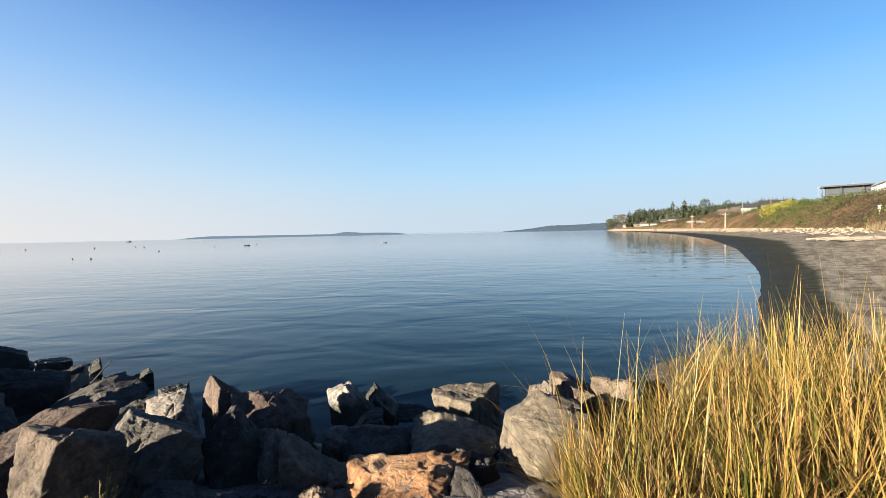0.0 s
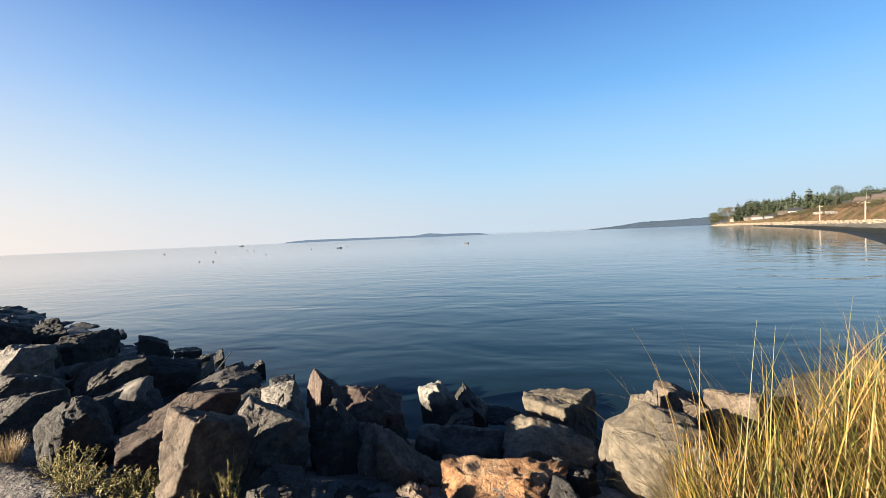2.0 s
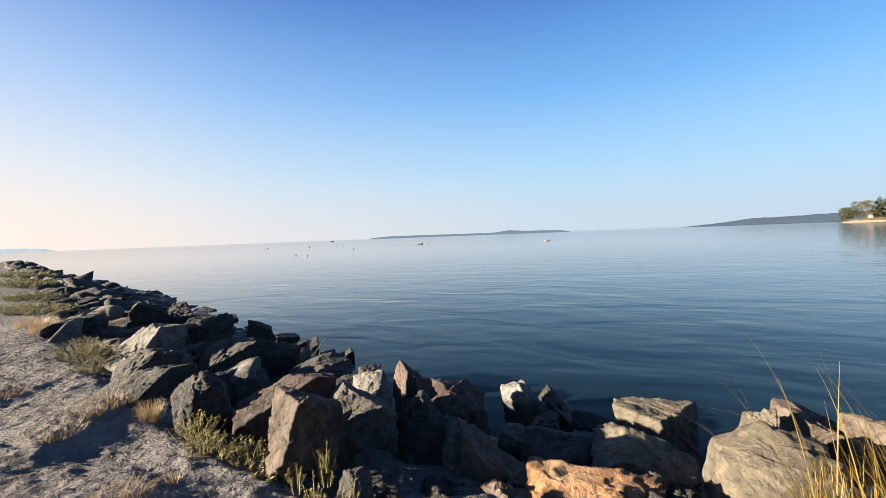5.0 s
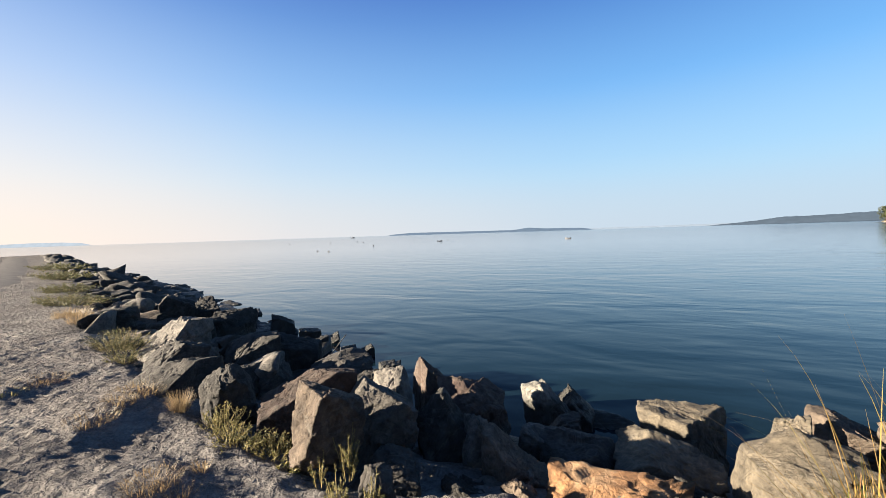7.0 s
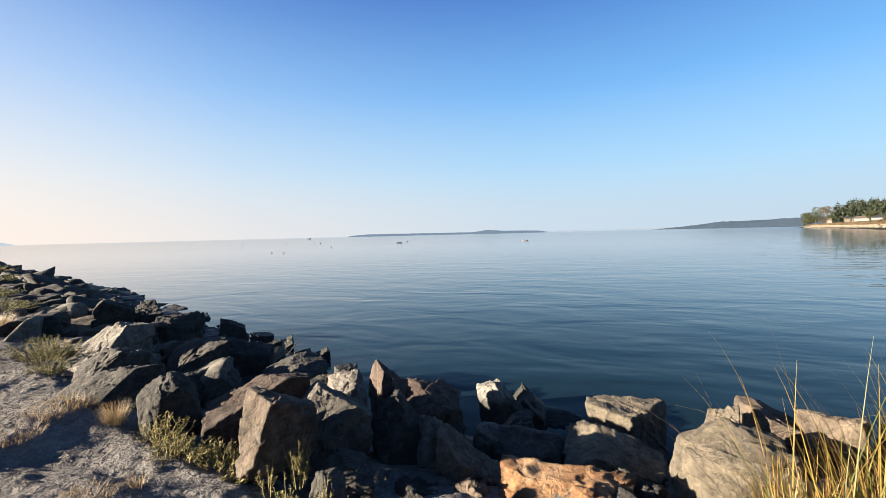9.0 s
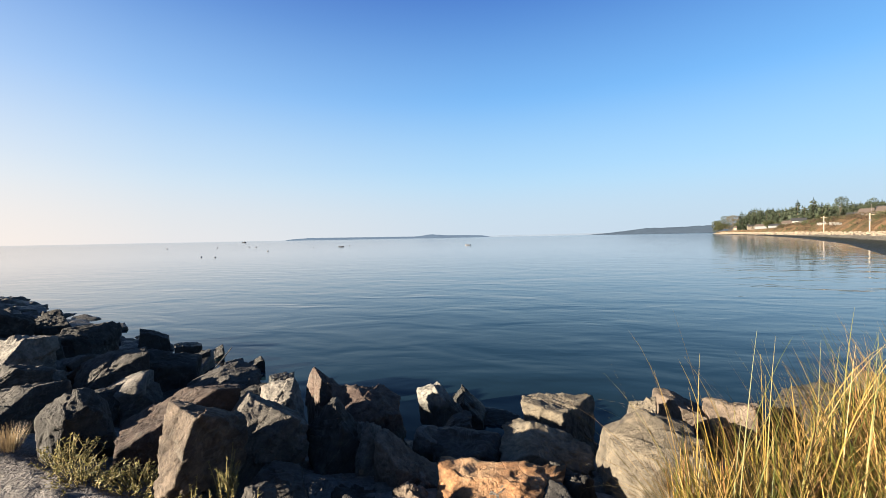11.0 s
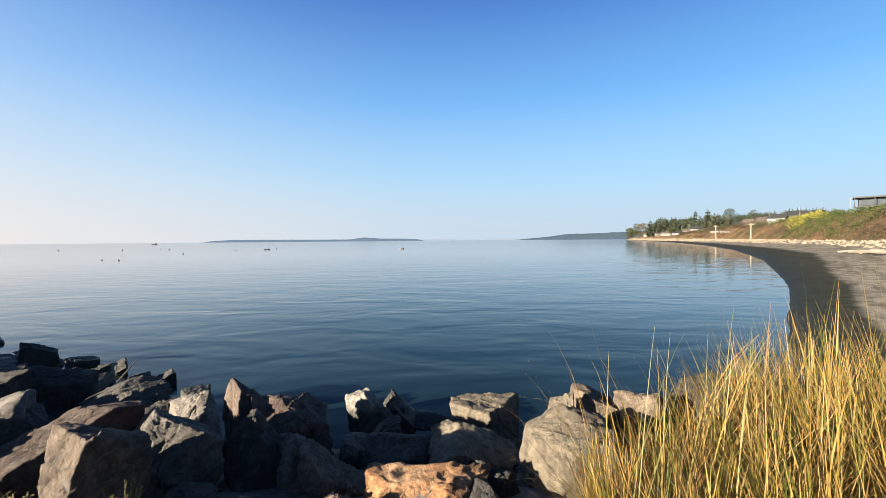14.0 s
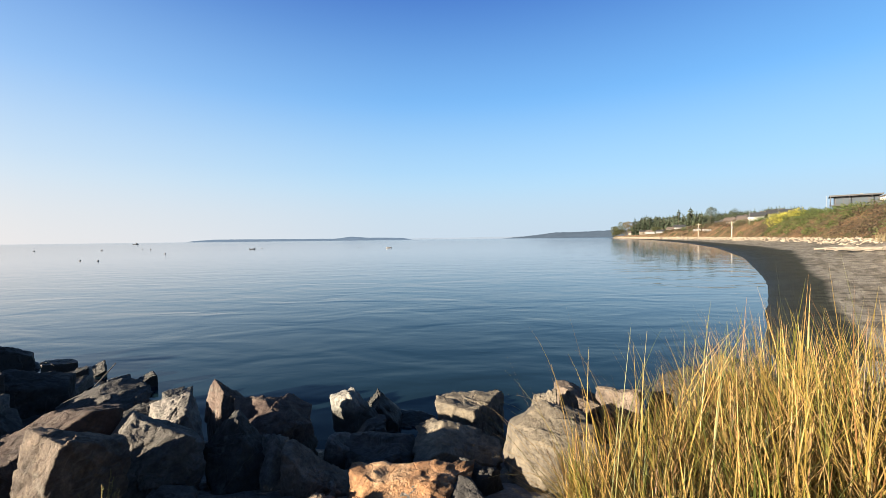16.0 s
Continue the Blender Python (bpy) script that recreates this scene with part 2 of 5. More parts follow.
DULL_WEED = blade_material("dull_weed_leaf", [(0.0, (0.030, 0.034, 0.014)), (0.5, (0.060, 0.062, 0.026)), (0.85, (0.088, 0.082, 0.038)), (1.0, (0.125, 0.108, 0.055))])
WEED_STEM = plain("weed_stem", (0.119, 0.102, 0.034), (0.187, 0.145, 0.060), 20)

# ---- plan of the shore ----
EDGE = ([-110, -80, -38, -28, -21, -16, -12.2, -8.4, -6, -4, -2.5, -1, 0.5, 3, 6, 9], [44, 33, 16.5, 12.4, 9.6, 7.4, 5.6, 4.0, 3.3, 2.7, 2.5, 2.3, 2.3, 2.6, 3.2, 3.8])
LINE = ([-110, -63, -33, -21, -12, -7.1, -5.3, -4.2, -0.4, 1.2, 4, 7.5, 9], [42, 29, 19, 14.3, 11.2, 8.6, 7.4, 6.9, 6.2, 6.3, 7.0, 9.2, 11])


def edge_y(x):
    return float(np.interp(x, *EDGE))


def line_y(x):
    return max(float(np.interp(x, *LINE)), edge_y(x) + 2.5)


def bank_profile(t):
    for (t0, z0), (t1, z1) in (((0.0, 0.0), (0.12, -0.22)), ((0.12, -0.22), (0.45, -0.62)), ((0.45, -0.62), (1.0, -1.25)), ((1.0, -1.25), (1.6, -2.2))):
        if t < t1:
            return z0 + (z1 - z0) * max(0.0, (t - t0) / (t1 - t0))
    return -2.2


def core_height(x, y):
    """The ground under the riprap: flat path, then a bank down into the water."""
    return bank_profile((y - edge_y(x)) / (line_y(x) - edge_y(x)))


LIPS = ((-4.79, 2.16, -5.33, 3.09, 0.065, 0.045), (-3.42, 1.62, -3.27, 2.12, 0.07, 0.05), (-6.80, 2.20, -7.10, 2.95, 0.04, 0.03))


def hollow(x, y):
    """Low grassy lips in the trodden ground, each with a scuffed hollow on its shaded side, and the fall of the ground towards the rocks."""
    z = float(np.interp(x, [-4.6, -2.3, -0.9], [0, -0.19, 0])) * float(np.interp(y, [0.3, 1.3], [0, 1]))
    for x0, y0, x1, y1, rise, drop in LIPS:
        u = (y - y0) / (y1 - y0)
        d = x - (x0 + (x1 - x0) * u)
        fade = float(np.interp(u, [-0.3, 0.1, 0.9, 1.3], [0, 1, 1, 0]))
        z += fade * (rise * math.exp(-(d / (0.7 if d < 0 else 0.17)) ** 2) - drop * math.exp(-((d - 0.65) / 0.5) ** 2))
    return z


def fractal(x, y, z=0.0, octaves=4):
    return noise.fractal(Vector((x, y, z)), 0.9, 2.1, octaves)


SHORE = ([-5, 9.3, 13.9, 19.4, 24.4, 50, 91, 159, 300, 450, 690, 760], [-2, 7.6, 11.2, 15.9, 19.8, 37.5, 62, 96, 156, 208, 285, 318])
SMOOTH_Y = np.linspace(-5, 760, 400)
SMOOTH_X = np.interp(SMOOTH_Y, *SHORE)
for _ in range(3):
    SMOOTH_X[1:-1] = (SMOOTH_X[:-2] + SMOOTH_X[1:-1] * 2 + SMOOTH_X[2:]) / 4


def bank_height(v):
    return float(np.interp(v, [5, 40, 90, 160, 240, 300, 350, 400, 600, 690, 730], [6.0, 6.4, 6.7, 6.6, 6.4, 5.8, 4.4, 3.0, 2.4, 1.8, 0.2]))


def bank_foot(v):
    return float(np.interp(v, [5, 40, 90, 160, 300, 690], [17, 19, 20, 18, 14, 10]))


def shore_z(v, u):
    f, h = bank_foot(v), bank_height(v)
    d = 1.4 * h
    return float(np.interp(u, [-20, -2, 0, 4, 8, 12, f - 2, f, f + 0.25 * d, f + 0.8 * d, f + d, f + d + 15, f + d + 140],
                           [WATER - 2, WATER - 0.2, WATER, WATER + 0.3, WATER + 0.7, WATER + 1.15, WATER + 1.7, WATER + 1.95,
                            WATER + 1.95 + 0.32 * h, WATER + 1.95 + 0.92 * h, WATER + 1.95 + h, WATER + 2.4 + h, WATER + 6 + h]))


def shore(v, u):
    """The place u metres inland of the waterline, where that line is v metres ahead."""
    x, dx = np.interp(v, SMOOTH_Y, SMOOTH_X), np.interp(v + 4, SMOOTH_Y, SMOOTH_X) - np.interp(v - 4, SMOOTH_Y, SMOOTH_X)
    n = Vector((8, -dx, 0)).normalized()
    return Vector((float(x) + n.x * u, v + n.y * u, shore_z(v, u)))


# ---- building helpers ----
def mesh_from(name, verts, faces, material=None, smooth=False):
    me = bpy.data.meshes.new(name)
    me.from_pydata(np.asarray(verts, dtype=float).tolist(), [], faces)
    if material:
        me.materials.append(material)
    if smooth:
        me.polygons.foreach_set("use_smooth", [True] * len(me.polygons))
    return me


def thing(name, data, label="", category="", group="", kind="", at=None):
    ob = new(name, data)
    if at is not None:
        ob.matrix_world = at
    return tagged(ob, label, category, group, kind)


def part(name, bm, mat, parent, label=""):
    me = bpy.data.meshes.new(name)
    bm.to_mesh(me)
    bm.free()
    me.materials.append(mat)
    ob = new(name, me)
    ob.parent = parent
    return tagged(ob, label)


def box(bm, x0, y0, z0, x1, y1, z1, bevel=0.0):
    r = bmesh.ops.create_cube(bm, size=1, matrix=Matrix.Translation(((x0 + x1) / 2, (y0 + y1) / 2, (z0 + z1) / 2)) @ Matrix.Diagonal((x1 - x0, y1 - y0, z1 - z0, 1)))
    if bevel:
        edges = {e for v in r["verts"] for e in v.link_edges}
        bmesh.ops.bevel(bm, geom=list(edges), offset=bevel, segments=2, affect="EDGES")
    return bm


def tube(bm, points, radii, sides=7):
    """A round bar along points, closed at its ends."""
    rings = []
    for i, p in enumerate(points):
        p = Vector(p)
        way = (Vector(points[min(i + 1, len(points) - 1)]) - Vector(points[max(i - 1, 0)])).normalized()
        side = way.orthogonal().normalized()
        up = way.cross(side)
        rings.append([bm.verts.new(p + (side * math.cos(a) + up * math.sin(a)) * radii[i]) for a in (k * math.tau / sides for k in range(sides))])
    for a, b in zip(rings, rings[1:]):
        for k in range(sides):
            bm.faces.new((a[k], a[(k + 1) % sides], b[(k + 1) % sides], b[k]))
    bm.faces.new(rings[0][::-1])
    bm.faces.new(rings[-1])
    return bm


def grid_faces(rows, cols):
    return [(i * cols + j, i * cols + j + 1, (i + 1) * cols + j + 1, (i + 1) * cols + j) for i in range(rows - 1) for j in range(cols - 1)]


# ---- water ----
def build_water():
    rings = [0.0] + [2.0 * 1.16 ** k for k in range(53)] + [4800.0]
    rings = [r for r in rings if r <= 4800.0]
    verts, faces, n = [(0, 0, WATER)], [], 96
    for r in rings[1:]:
        verts += [(r * math.cos(a), r * math.sin(a), WATER) for a in (k * math.tau / n for k in range(n))]
    faces += [(0, 1 + k, 1 + (k + 1) % n) for k in range(n)]
    for i in range(len(rings) - 2):
        a, b = 1 + i * n, 1 + (i + 1) * n
        faces += [(a + k, b + k, b + (k + 1) % n, a + (k + 1) % n) for k in range(n)]
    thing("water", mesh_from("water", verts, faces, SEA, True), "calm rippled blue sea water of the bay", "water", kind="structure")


build_water()


# ---- ground by the path ----
def trodden(x, y, e):
    """Scuffs, dips and small ridges of the trodden grit."""
    if y > e + 1 or x < -40:
        return 0.0
    z = 0.035 * fractal(x * 0.7, y * 0.7, 3, 2)
    near = float(np.interp(x, [-14, -11.5, 2.5, 4], [0, 1, 1, 0])) * float(np.interp(y, [-4, -2, 6, 8], [0, 1, 1, 0]))
    if near > 0:
        fine = 0.016 * fractal(x * 2.6, y * 2.6, 7, 4) + 0.020 * abs(fractal(x * 4.5, y * 6.5, 11, 3)) + 0.040 * abs(fractal(x * 5 + y * 2, y * 9 - x * 3, 21, 3))
        z += near * (hollow(x, y) + fine)
    return z


def build_ground():
    def axis(a, b, dense0, dense1, fine, coarse):
        out, v = [], a
        while v < b:
            out.append(v)
            v += fine if dense0 <= v <= dense1 else coarse * (1 + 0.06 * min(abs(v - dense0), abs(v - dense1)))
        return out + [b]
    xs = axis(-110, 9, -11.5, 3.5, 0.04, 0.15)
    ys = axis(-60, 45, -2.5, 4.2, 0.04, 0.15)
    edges, lines = [edge_y(x) for x in xs], [line_y(x) for x in xs]
    verts = []
    for y in ys:
        for x, e, w in zip(xs, edges, lines):
            z = (bank_profile((y - e) / (w - e)) if y > e else 0.0) + trodden(x, y, e)
            verts.append((x, y, z))
    thing("ground", mesh_from("ground", verts, grid_faces(len(ys), len(xs)), GRIT, True),
          "trodden grey-tan sandy grit path beside the rocks", "ground", kind="structure")


build_ground()


def build_pebbles():
    r = random.Random(3)
    d, faces = ico(1)
    vv, ff = [], []
    for _ in range(1000):
        x = -1.3 - 7.5 * r.random() ** 1.3
        y = 1.0 + (edge_y(x) - 0.9) * r.random()
        s = 0.003 + 0.010 * r.random() ** 3
        k, z = len(vv), trodden(x, y, edge_y(x)) + s * 0.3
        vv += [(x + p[0] * s * q, y + p[1] * s, z + p[2] * s * 0.7) for p in d for q in (1.0 + 0.4 * math.sin(k),)]
        ff += [[i + k for i in f] for f in faces]
    thing("pebbles", mesh_from("pebbles", vv, ff, plain("pebble", (0.10, 0.094, 0.09), (0.19, 0.178, 0.168), 6, 0.9, 0.001), False),
          "small grey pebbles scattered on the trodden path", "pebbles", kind="stuff")



def build_path():
    """The firm grey gravel path that curves away along the bank."""
    rim = [(-14.5, 3.4), (-17.6, 5.6), (-20.2, 7.0), (-23.1, 8.5), (-29.0, 11.2), (-38.5, 15.2), (-60, 23.5), (-90, 34.5)]
    verts = []
    for i, (x, y) in enumerate(rim):
        a, b = Vector(rim[max(0, i - 1)]), Vector(rim[min(len(rim) - 1, i + 1)])
        n = Vector((-(b - a).y, (b - a).x)).normalized()
        for k in range(7):
            w = k / 6 * 3.2
            verts.append((x + n.x * w, y + n.y * w, -0.05 + 0.10 * math.sin(math.pi * k / 6)))
    thing("path", mesh_from("path", verts, grid_faces(len(rim), 7), plain("path_gravel", (0.105, 0.10, 0.098), (0.14, 0.133, 0.127), 1.2, 0.95, 0.01, 0.0), True),
          "smooth grey gravel path curving along the rock bank", "path", kind="structure")


build_path()

def build_unseen_slope():
    """Unseen brushy slope, added behind the path to close the place and cut skylight."""
    xs, ts = [-20 + 1.5 * k for k in range(56)], [k / 14 for k in range(15)]
    verts = []
    for t in ts:
        for x in xs:
            n = fractal(x * 0.2, t * 3, 6)
            ends = float(np.interp(x, [-20, -8, 56, 63], [0.2, 1, 1, 0.6]))
            verts.append((x, -11 - 13 * t + 1.2 * n, -0.4 + 8.0 * ends * t ** 0.8 + (0.9 * fractal(x * 0.5, t * 7, 2) if t else 0)))
    thing("slope", mesh_from("slope", verts, grid_faces(len(ts), len(xs)), plain("unseen_slope_brush", (0.022, 0.026, 0.011), (0.045, 0.042, 0.02), 0.6, 0.95, 0.2, 0.1), True),
          "unseen dark brushy slope added behind the path to cut sky light", "slope", kind="structure")


build_unseen_slope()


# ---- beach and bank ----
def beach_material():
    m, n, l, b = material("beach", 0.9, 0.08)
    u = n.new("ShaderNodeAttribute")
    u.attribute_name = "inland"
    pos = world_coord(n)
    broad = noise_node(n, l, pos, 0.22, 5)
    grain = noise_node(n, l, pos, 7, 6, 0.7)
    streak_map = n.new("ShaderNodeCombineXYZ")
    sep = n.new("ShaderNodeSeparateXYZ")
    l.new(pos, sep.inputs[0])
    l.new(maths(n, l, "MULTIPLY", u.outputs["Fac"], 0.8), streak_map.inputs[0])
    l.new(maths(n, l, "MULTIPLY", sep.outputs["Y"], 0.16), streak_map.inputs[1])
    streak = noise_node(n, l, streak_map.outputs[0], 1.0, 5, 0.65, 0.12)
    d = maths(n, l, "ADD", u.outputs["Fac"], maths(n, l, "MULTIPLY", maths(n, l, "SUBTRACT", broad, 0.5), 2.4))
    c = ramp(n, l, maths(n, l, "DIVIDE", d, 30.0), [(0.0, (0.013, 0.014, 0.010)), (0.165, (0.019, 0.020, 0.014)), (0.195, (0.122, 0.111, 0.092)), (0.34, (0.140, 0.124, 0.100)), (0.46, (0.185, 0.156, 0.122)), (0.8, (0.19, 0.158, 0.121))])
    wrack = ramp(n, l, streak, [(0.47, (0, 0, 0)), (0.56, (1, 1, 1))])
    zone = ramp(n, l, maths(n, l, "DIVIDE", u.outputs["Fac"], 30.0), [(0.16, (0, 0, 0)), (0.22, (1, 1, 1)), (0.55, (1, 1, 1)), (0.66, (0, 0, 0))])
    c = mix(n, l, c, (0.047, 0.039, 0.026), maths(n, l, "MULTIPLY", maths(n, l, "MULTIPLY", wrack, zone), 0.5))
    c = mix(n, l, c, ramp(n, l, grain, [(0.35, (0.602, 0.602, 0.602)), (0.65, (1.2, 1.2, 1.2))]), 0.7, "MULTIPLY")
    pebble = n.new("ShaderNodeTexVoronoi")
    pebble.inputs["Scale"].default_value = 2.2
    l.new(pos, pebble.inputs["Vector"])
    c = mix(n, l, c, ramp(n, l, pebble.outputs["Color"], [(0.2, (0.473, 0.464, 0.447)), (0.5, (1, 1, 1)), (0.85, (1.35, 1.33, 1.28))]), 0.8, "MULTIPLY")
    l.new(c, b.inputs["Base Color"])
    l.new(ramp(n, l, maths(n, l, "DIVIDE", d, 30.0), [(0.0, (0.55,) * 3), (0.14, (0.95,) * 3)]), b.inputs["Roughness"])
    bump(n, l, b, maths(n, l, "ADD", grain, streak), 0.6, 0.12)
    return m


def bank_material():
    m, n, l, b = material("bank_soil", 0.95, 0.1)
    pos = world_coord(n)
    a = noise_node(n, l, pos, 0.16, 6, 0.65)
    g = noise_node(n, l, pos, 1.9, 7, 0.75)
    c = ramp(n, l, a, [(0.34, (0.043, 0.048, 0.017)), (0.45, (0.062, 0.046, 0.024)), (0.56, (0.10, 0.062, 0.034)), (0.7, (0.135, 0.086, 0.047))])
    c = mix(n, l, c, ramp(n, l, g, [(0.35, (0.430, 0.430, 0.430)), (0.65, (1.25, 1.2, 1.15))]), 0.8, "MULTIPLY")
    l.new(c, b.inputs["Base Color"])
    bump(n, l, b, g, 1.0, 0.5)
    return m


def build_beach():
    vs = [-5 + 1.0 * k for k in range(60)] + [55 + 5.0 * k for k in range(50)] + [306 + 12.0 * k for k in range(38)]
    us = [-20, -6, -2, -0.6, 0, 0.6, 1.4, 2.5, 4, 5.5, 7, 8.5, 10, 11.5, 13, 14.5, 16]
    verts, inland = [], []
    for v in vs:
        f = bank_foot(v)
        for u in us:
            u = u * f / 16 if u > 8 else u
            p = shore(v, u)
            lump = 0.05 * fractal(p.x * 0.5, p.y * 0.5, 2) + 0.10 * fractal(p.x * 0.11, p.y * 0.11, 5) * min(1, max(0, u / 4))
            verts.append((p.x, p.y, p.z + lump * min(1.0, max(0.15, (u - 1) / 4))))
            inland.append(u * float(np.interp(v, [12, 20, 40, 60, 120], [2.8, 2.4, 1.3, 0.8, 0.9])))
    me = mesh_from("beach", verts, grid_faces(len(vs), len(us)), beach_material(), True)
    me.attributes.new("inland", "FLOAT", "POINT").data.foreach_set("value", inland)
    thing("beach", me, "curving beach of dark wet sand and pale pebbles", "beach", kind="structure")
    verts, cols = [], 22
    for v in vs:
        f, d = bank_foot(v), 1.4 * bank_height(v)
        for k in range(cols):
            u = f + d * k / 12 if k <= 12 else f + d + 4 * 1.5 ** (k - 12)
            p = shore(v, u)
            k2 = 1 if 1 <= k <= 13 else 0.3
            verts.append((p.x + k2 * 0.9 * fractal(p.x * 0.12, p.y * 0.12, 9), p.y, p.z + (k2 * 0.55 * fractal(p.x * 0.25, p.y * 0.25, 1) if k else -0.05)))
    thing("bank", mesh_from("bank", verts, grid_faces(len(vs), cols), bank_material(), True),
          "low bluff of orange-brown earth behind the beach", "bank", kind="structure")


build_beach()


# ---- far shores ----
# sea haze is put into the colour: each far shore glows faintly blue-grey
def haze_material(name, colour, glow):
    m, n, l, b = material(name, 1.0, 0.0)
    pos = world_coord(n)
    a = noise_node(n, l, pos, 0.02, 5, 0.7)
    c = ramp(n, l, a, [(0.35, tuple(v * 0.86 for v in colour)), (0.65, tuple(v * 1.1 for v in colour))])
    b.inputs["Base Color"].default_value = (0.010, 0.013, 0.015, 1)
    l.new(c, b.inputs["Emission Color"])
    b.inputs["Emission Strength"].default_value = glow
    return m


def far_land(name, label, xs, hs, y, depth, mat, wobble=2.0):
    """A low wooded shore seen across the water: a long hill with an uneven crest."""
    verts, n, cols = [], 220, 9
    for i in range(n):
        x = xs[0] + (xs[-1] - xs[0]) * i / (n - 1)
        h = float(np.interp(x, xs, hs))
        for j in range(cols):
            s = j / (cols - 1)
            z = h * math.sin(math.pi * min(1, 0.02 + 1.1 * s)) if s < 0.9 else 0
            z = max(0, z) * (1 + 0.05 * fractal(x * 0.02, s * 4, 3)) + (wobble * abs(fractal(x * 0.06, s * 3, 5)) if h > 4 and 0.15 < s < 0.85 else 0)
            verts.append((x * (1 + s * depth / y), y + s * depth, WATER - 0.5 + z))
    thing(name, mesh_from(name, verts, grid_faces(n, cols), mat, True), label, "far shore", kind="structure")


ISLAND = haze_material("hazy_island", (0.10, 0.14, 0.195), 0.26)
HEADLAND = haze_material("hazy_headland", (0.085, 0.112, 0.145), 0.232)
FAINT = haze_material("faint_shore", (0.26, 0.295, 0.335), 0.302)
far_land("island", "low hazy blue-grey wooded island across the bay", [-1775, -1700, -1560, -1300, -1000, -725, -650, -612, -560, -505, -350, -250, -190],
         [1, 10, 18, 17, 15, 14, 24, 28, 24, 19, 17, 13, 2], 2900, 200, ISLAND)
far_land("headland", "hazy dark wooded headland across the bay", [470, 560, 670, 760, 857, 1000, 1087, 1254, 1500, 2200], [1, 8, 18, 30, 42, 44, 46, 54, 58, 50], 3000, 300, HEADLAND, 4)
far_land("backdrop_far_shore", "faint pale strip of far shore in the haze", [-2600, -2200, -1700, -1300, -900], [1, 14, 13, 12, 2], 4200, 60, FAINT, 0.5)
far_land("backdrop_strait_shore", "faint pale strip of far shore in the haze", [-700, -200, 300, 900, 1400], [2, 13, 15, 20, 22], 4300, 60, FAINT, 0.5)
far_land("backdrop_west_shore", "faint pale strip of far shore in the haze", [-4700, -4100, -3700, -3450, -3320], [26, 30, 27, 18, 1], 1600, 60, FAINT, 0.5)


# ---- boulders ----
def ico(level):
    bm = bmesh.new()
    bmesh.ops.create_icosphere(bm, subdivisions=level, radius=1)
    v = np.array([p.co[:] for p in bm.verts])
    f = [[q.index for q in p.verts] for p in bm.faces]
    bm.free()
    return v / np.linalg.norm(v, axis=1)[:, None], f


build_pebbles()
BALLS = {0: ico(2), 1: ico(3), 2: ico(4), 3: ico(5), 4: ico(6)}


LATTICE = np.random.default_rng(8).random(4096)


def soft_noise(p):
    """Smooth value noise, 0 to 1, at many points at once."""
    i = np.floor(p).astype(np.int64)
    f = p - i
    f = f * f * (3 - 2 * f)
    out = 0.0
    for dx in (0, 1):
        for dy in (0, 1):
            for dz in (0, 1):
                h = ((i[:, 0] + dx) * 73856093) ^ ((i[:, 1] + dy) * 19349663) ^ ((i[:, 2] + dz) * 83492791)
                w = (f[:, 0] if dx else 1 - f[:, 0]) * (f[:, 1] if dy else 1 - f[:, 1]) * (f[:, 2] if dz else 1 - f[:, 2])
                out = out + w * LATTICE[h % 4096]
    return out


def layered(p, octaves=4, ridged=False):
    total, size, weight = 0.0, 1.0, 0.0
    for k in range(octaves):
        n = soft_noise(p * 2.03 ** k + 17.3 * k)
        total, weight = total + size * (1 - np.abs(2 * n - 1) if ridged else n), weight + size
        size *= 0.52
    return total / weight


def facets(p, rng, count, tilt):
    """Broken patches: each patch a plane of its own lean and level, with uneven borders."""
    seeds = p[rng.integers(0, len(p), count)]
    warped = p + 0.16 * np.stack([layered(p * 3 + k * 31, 2) - 0.5 for k in range(3)], 1)
    near = np.empty(len(p), dtype=np.int64)
    for a in range(0, len(p), 8192):
        q = warped[a:a + 8192]
        near[a:a + 8192] = (-2 * q @ seeds.T + (seeds ** 2).sum(1)[None, :]).argmin(1)
    lean = rng.normal(0, tilt, (count, 3))
    return rng.normal(0, 0.35, count)[near] * tilt * 0.5 + ((p - seeds[near]) * lean[near]).sum(1)


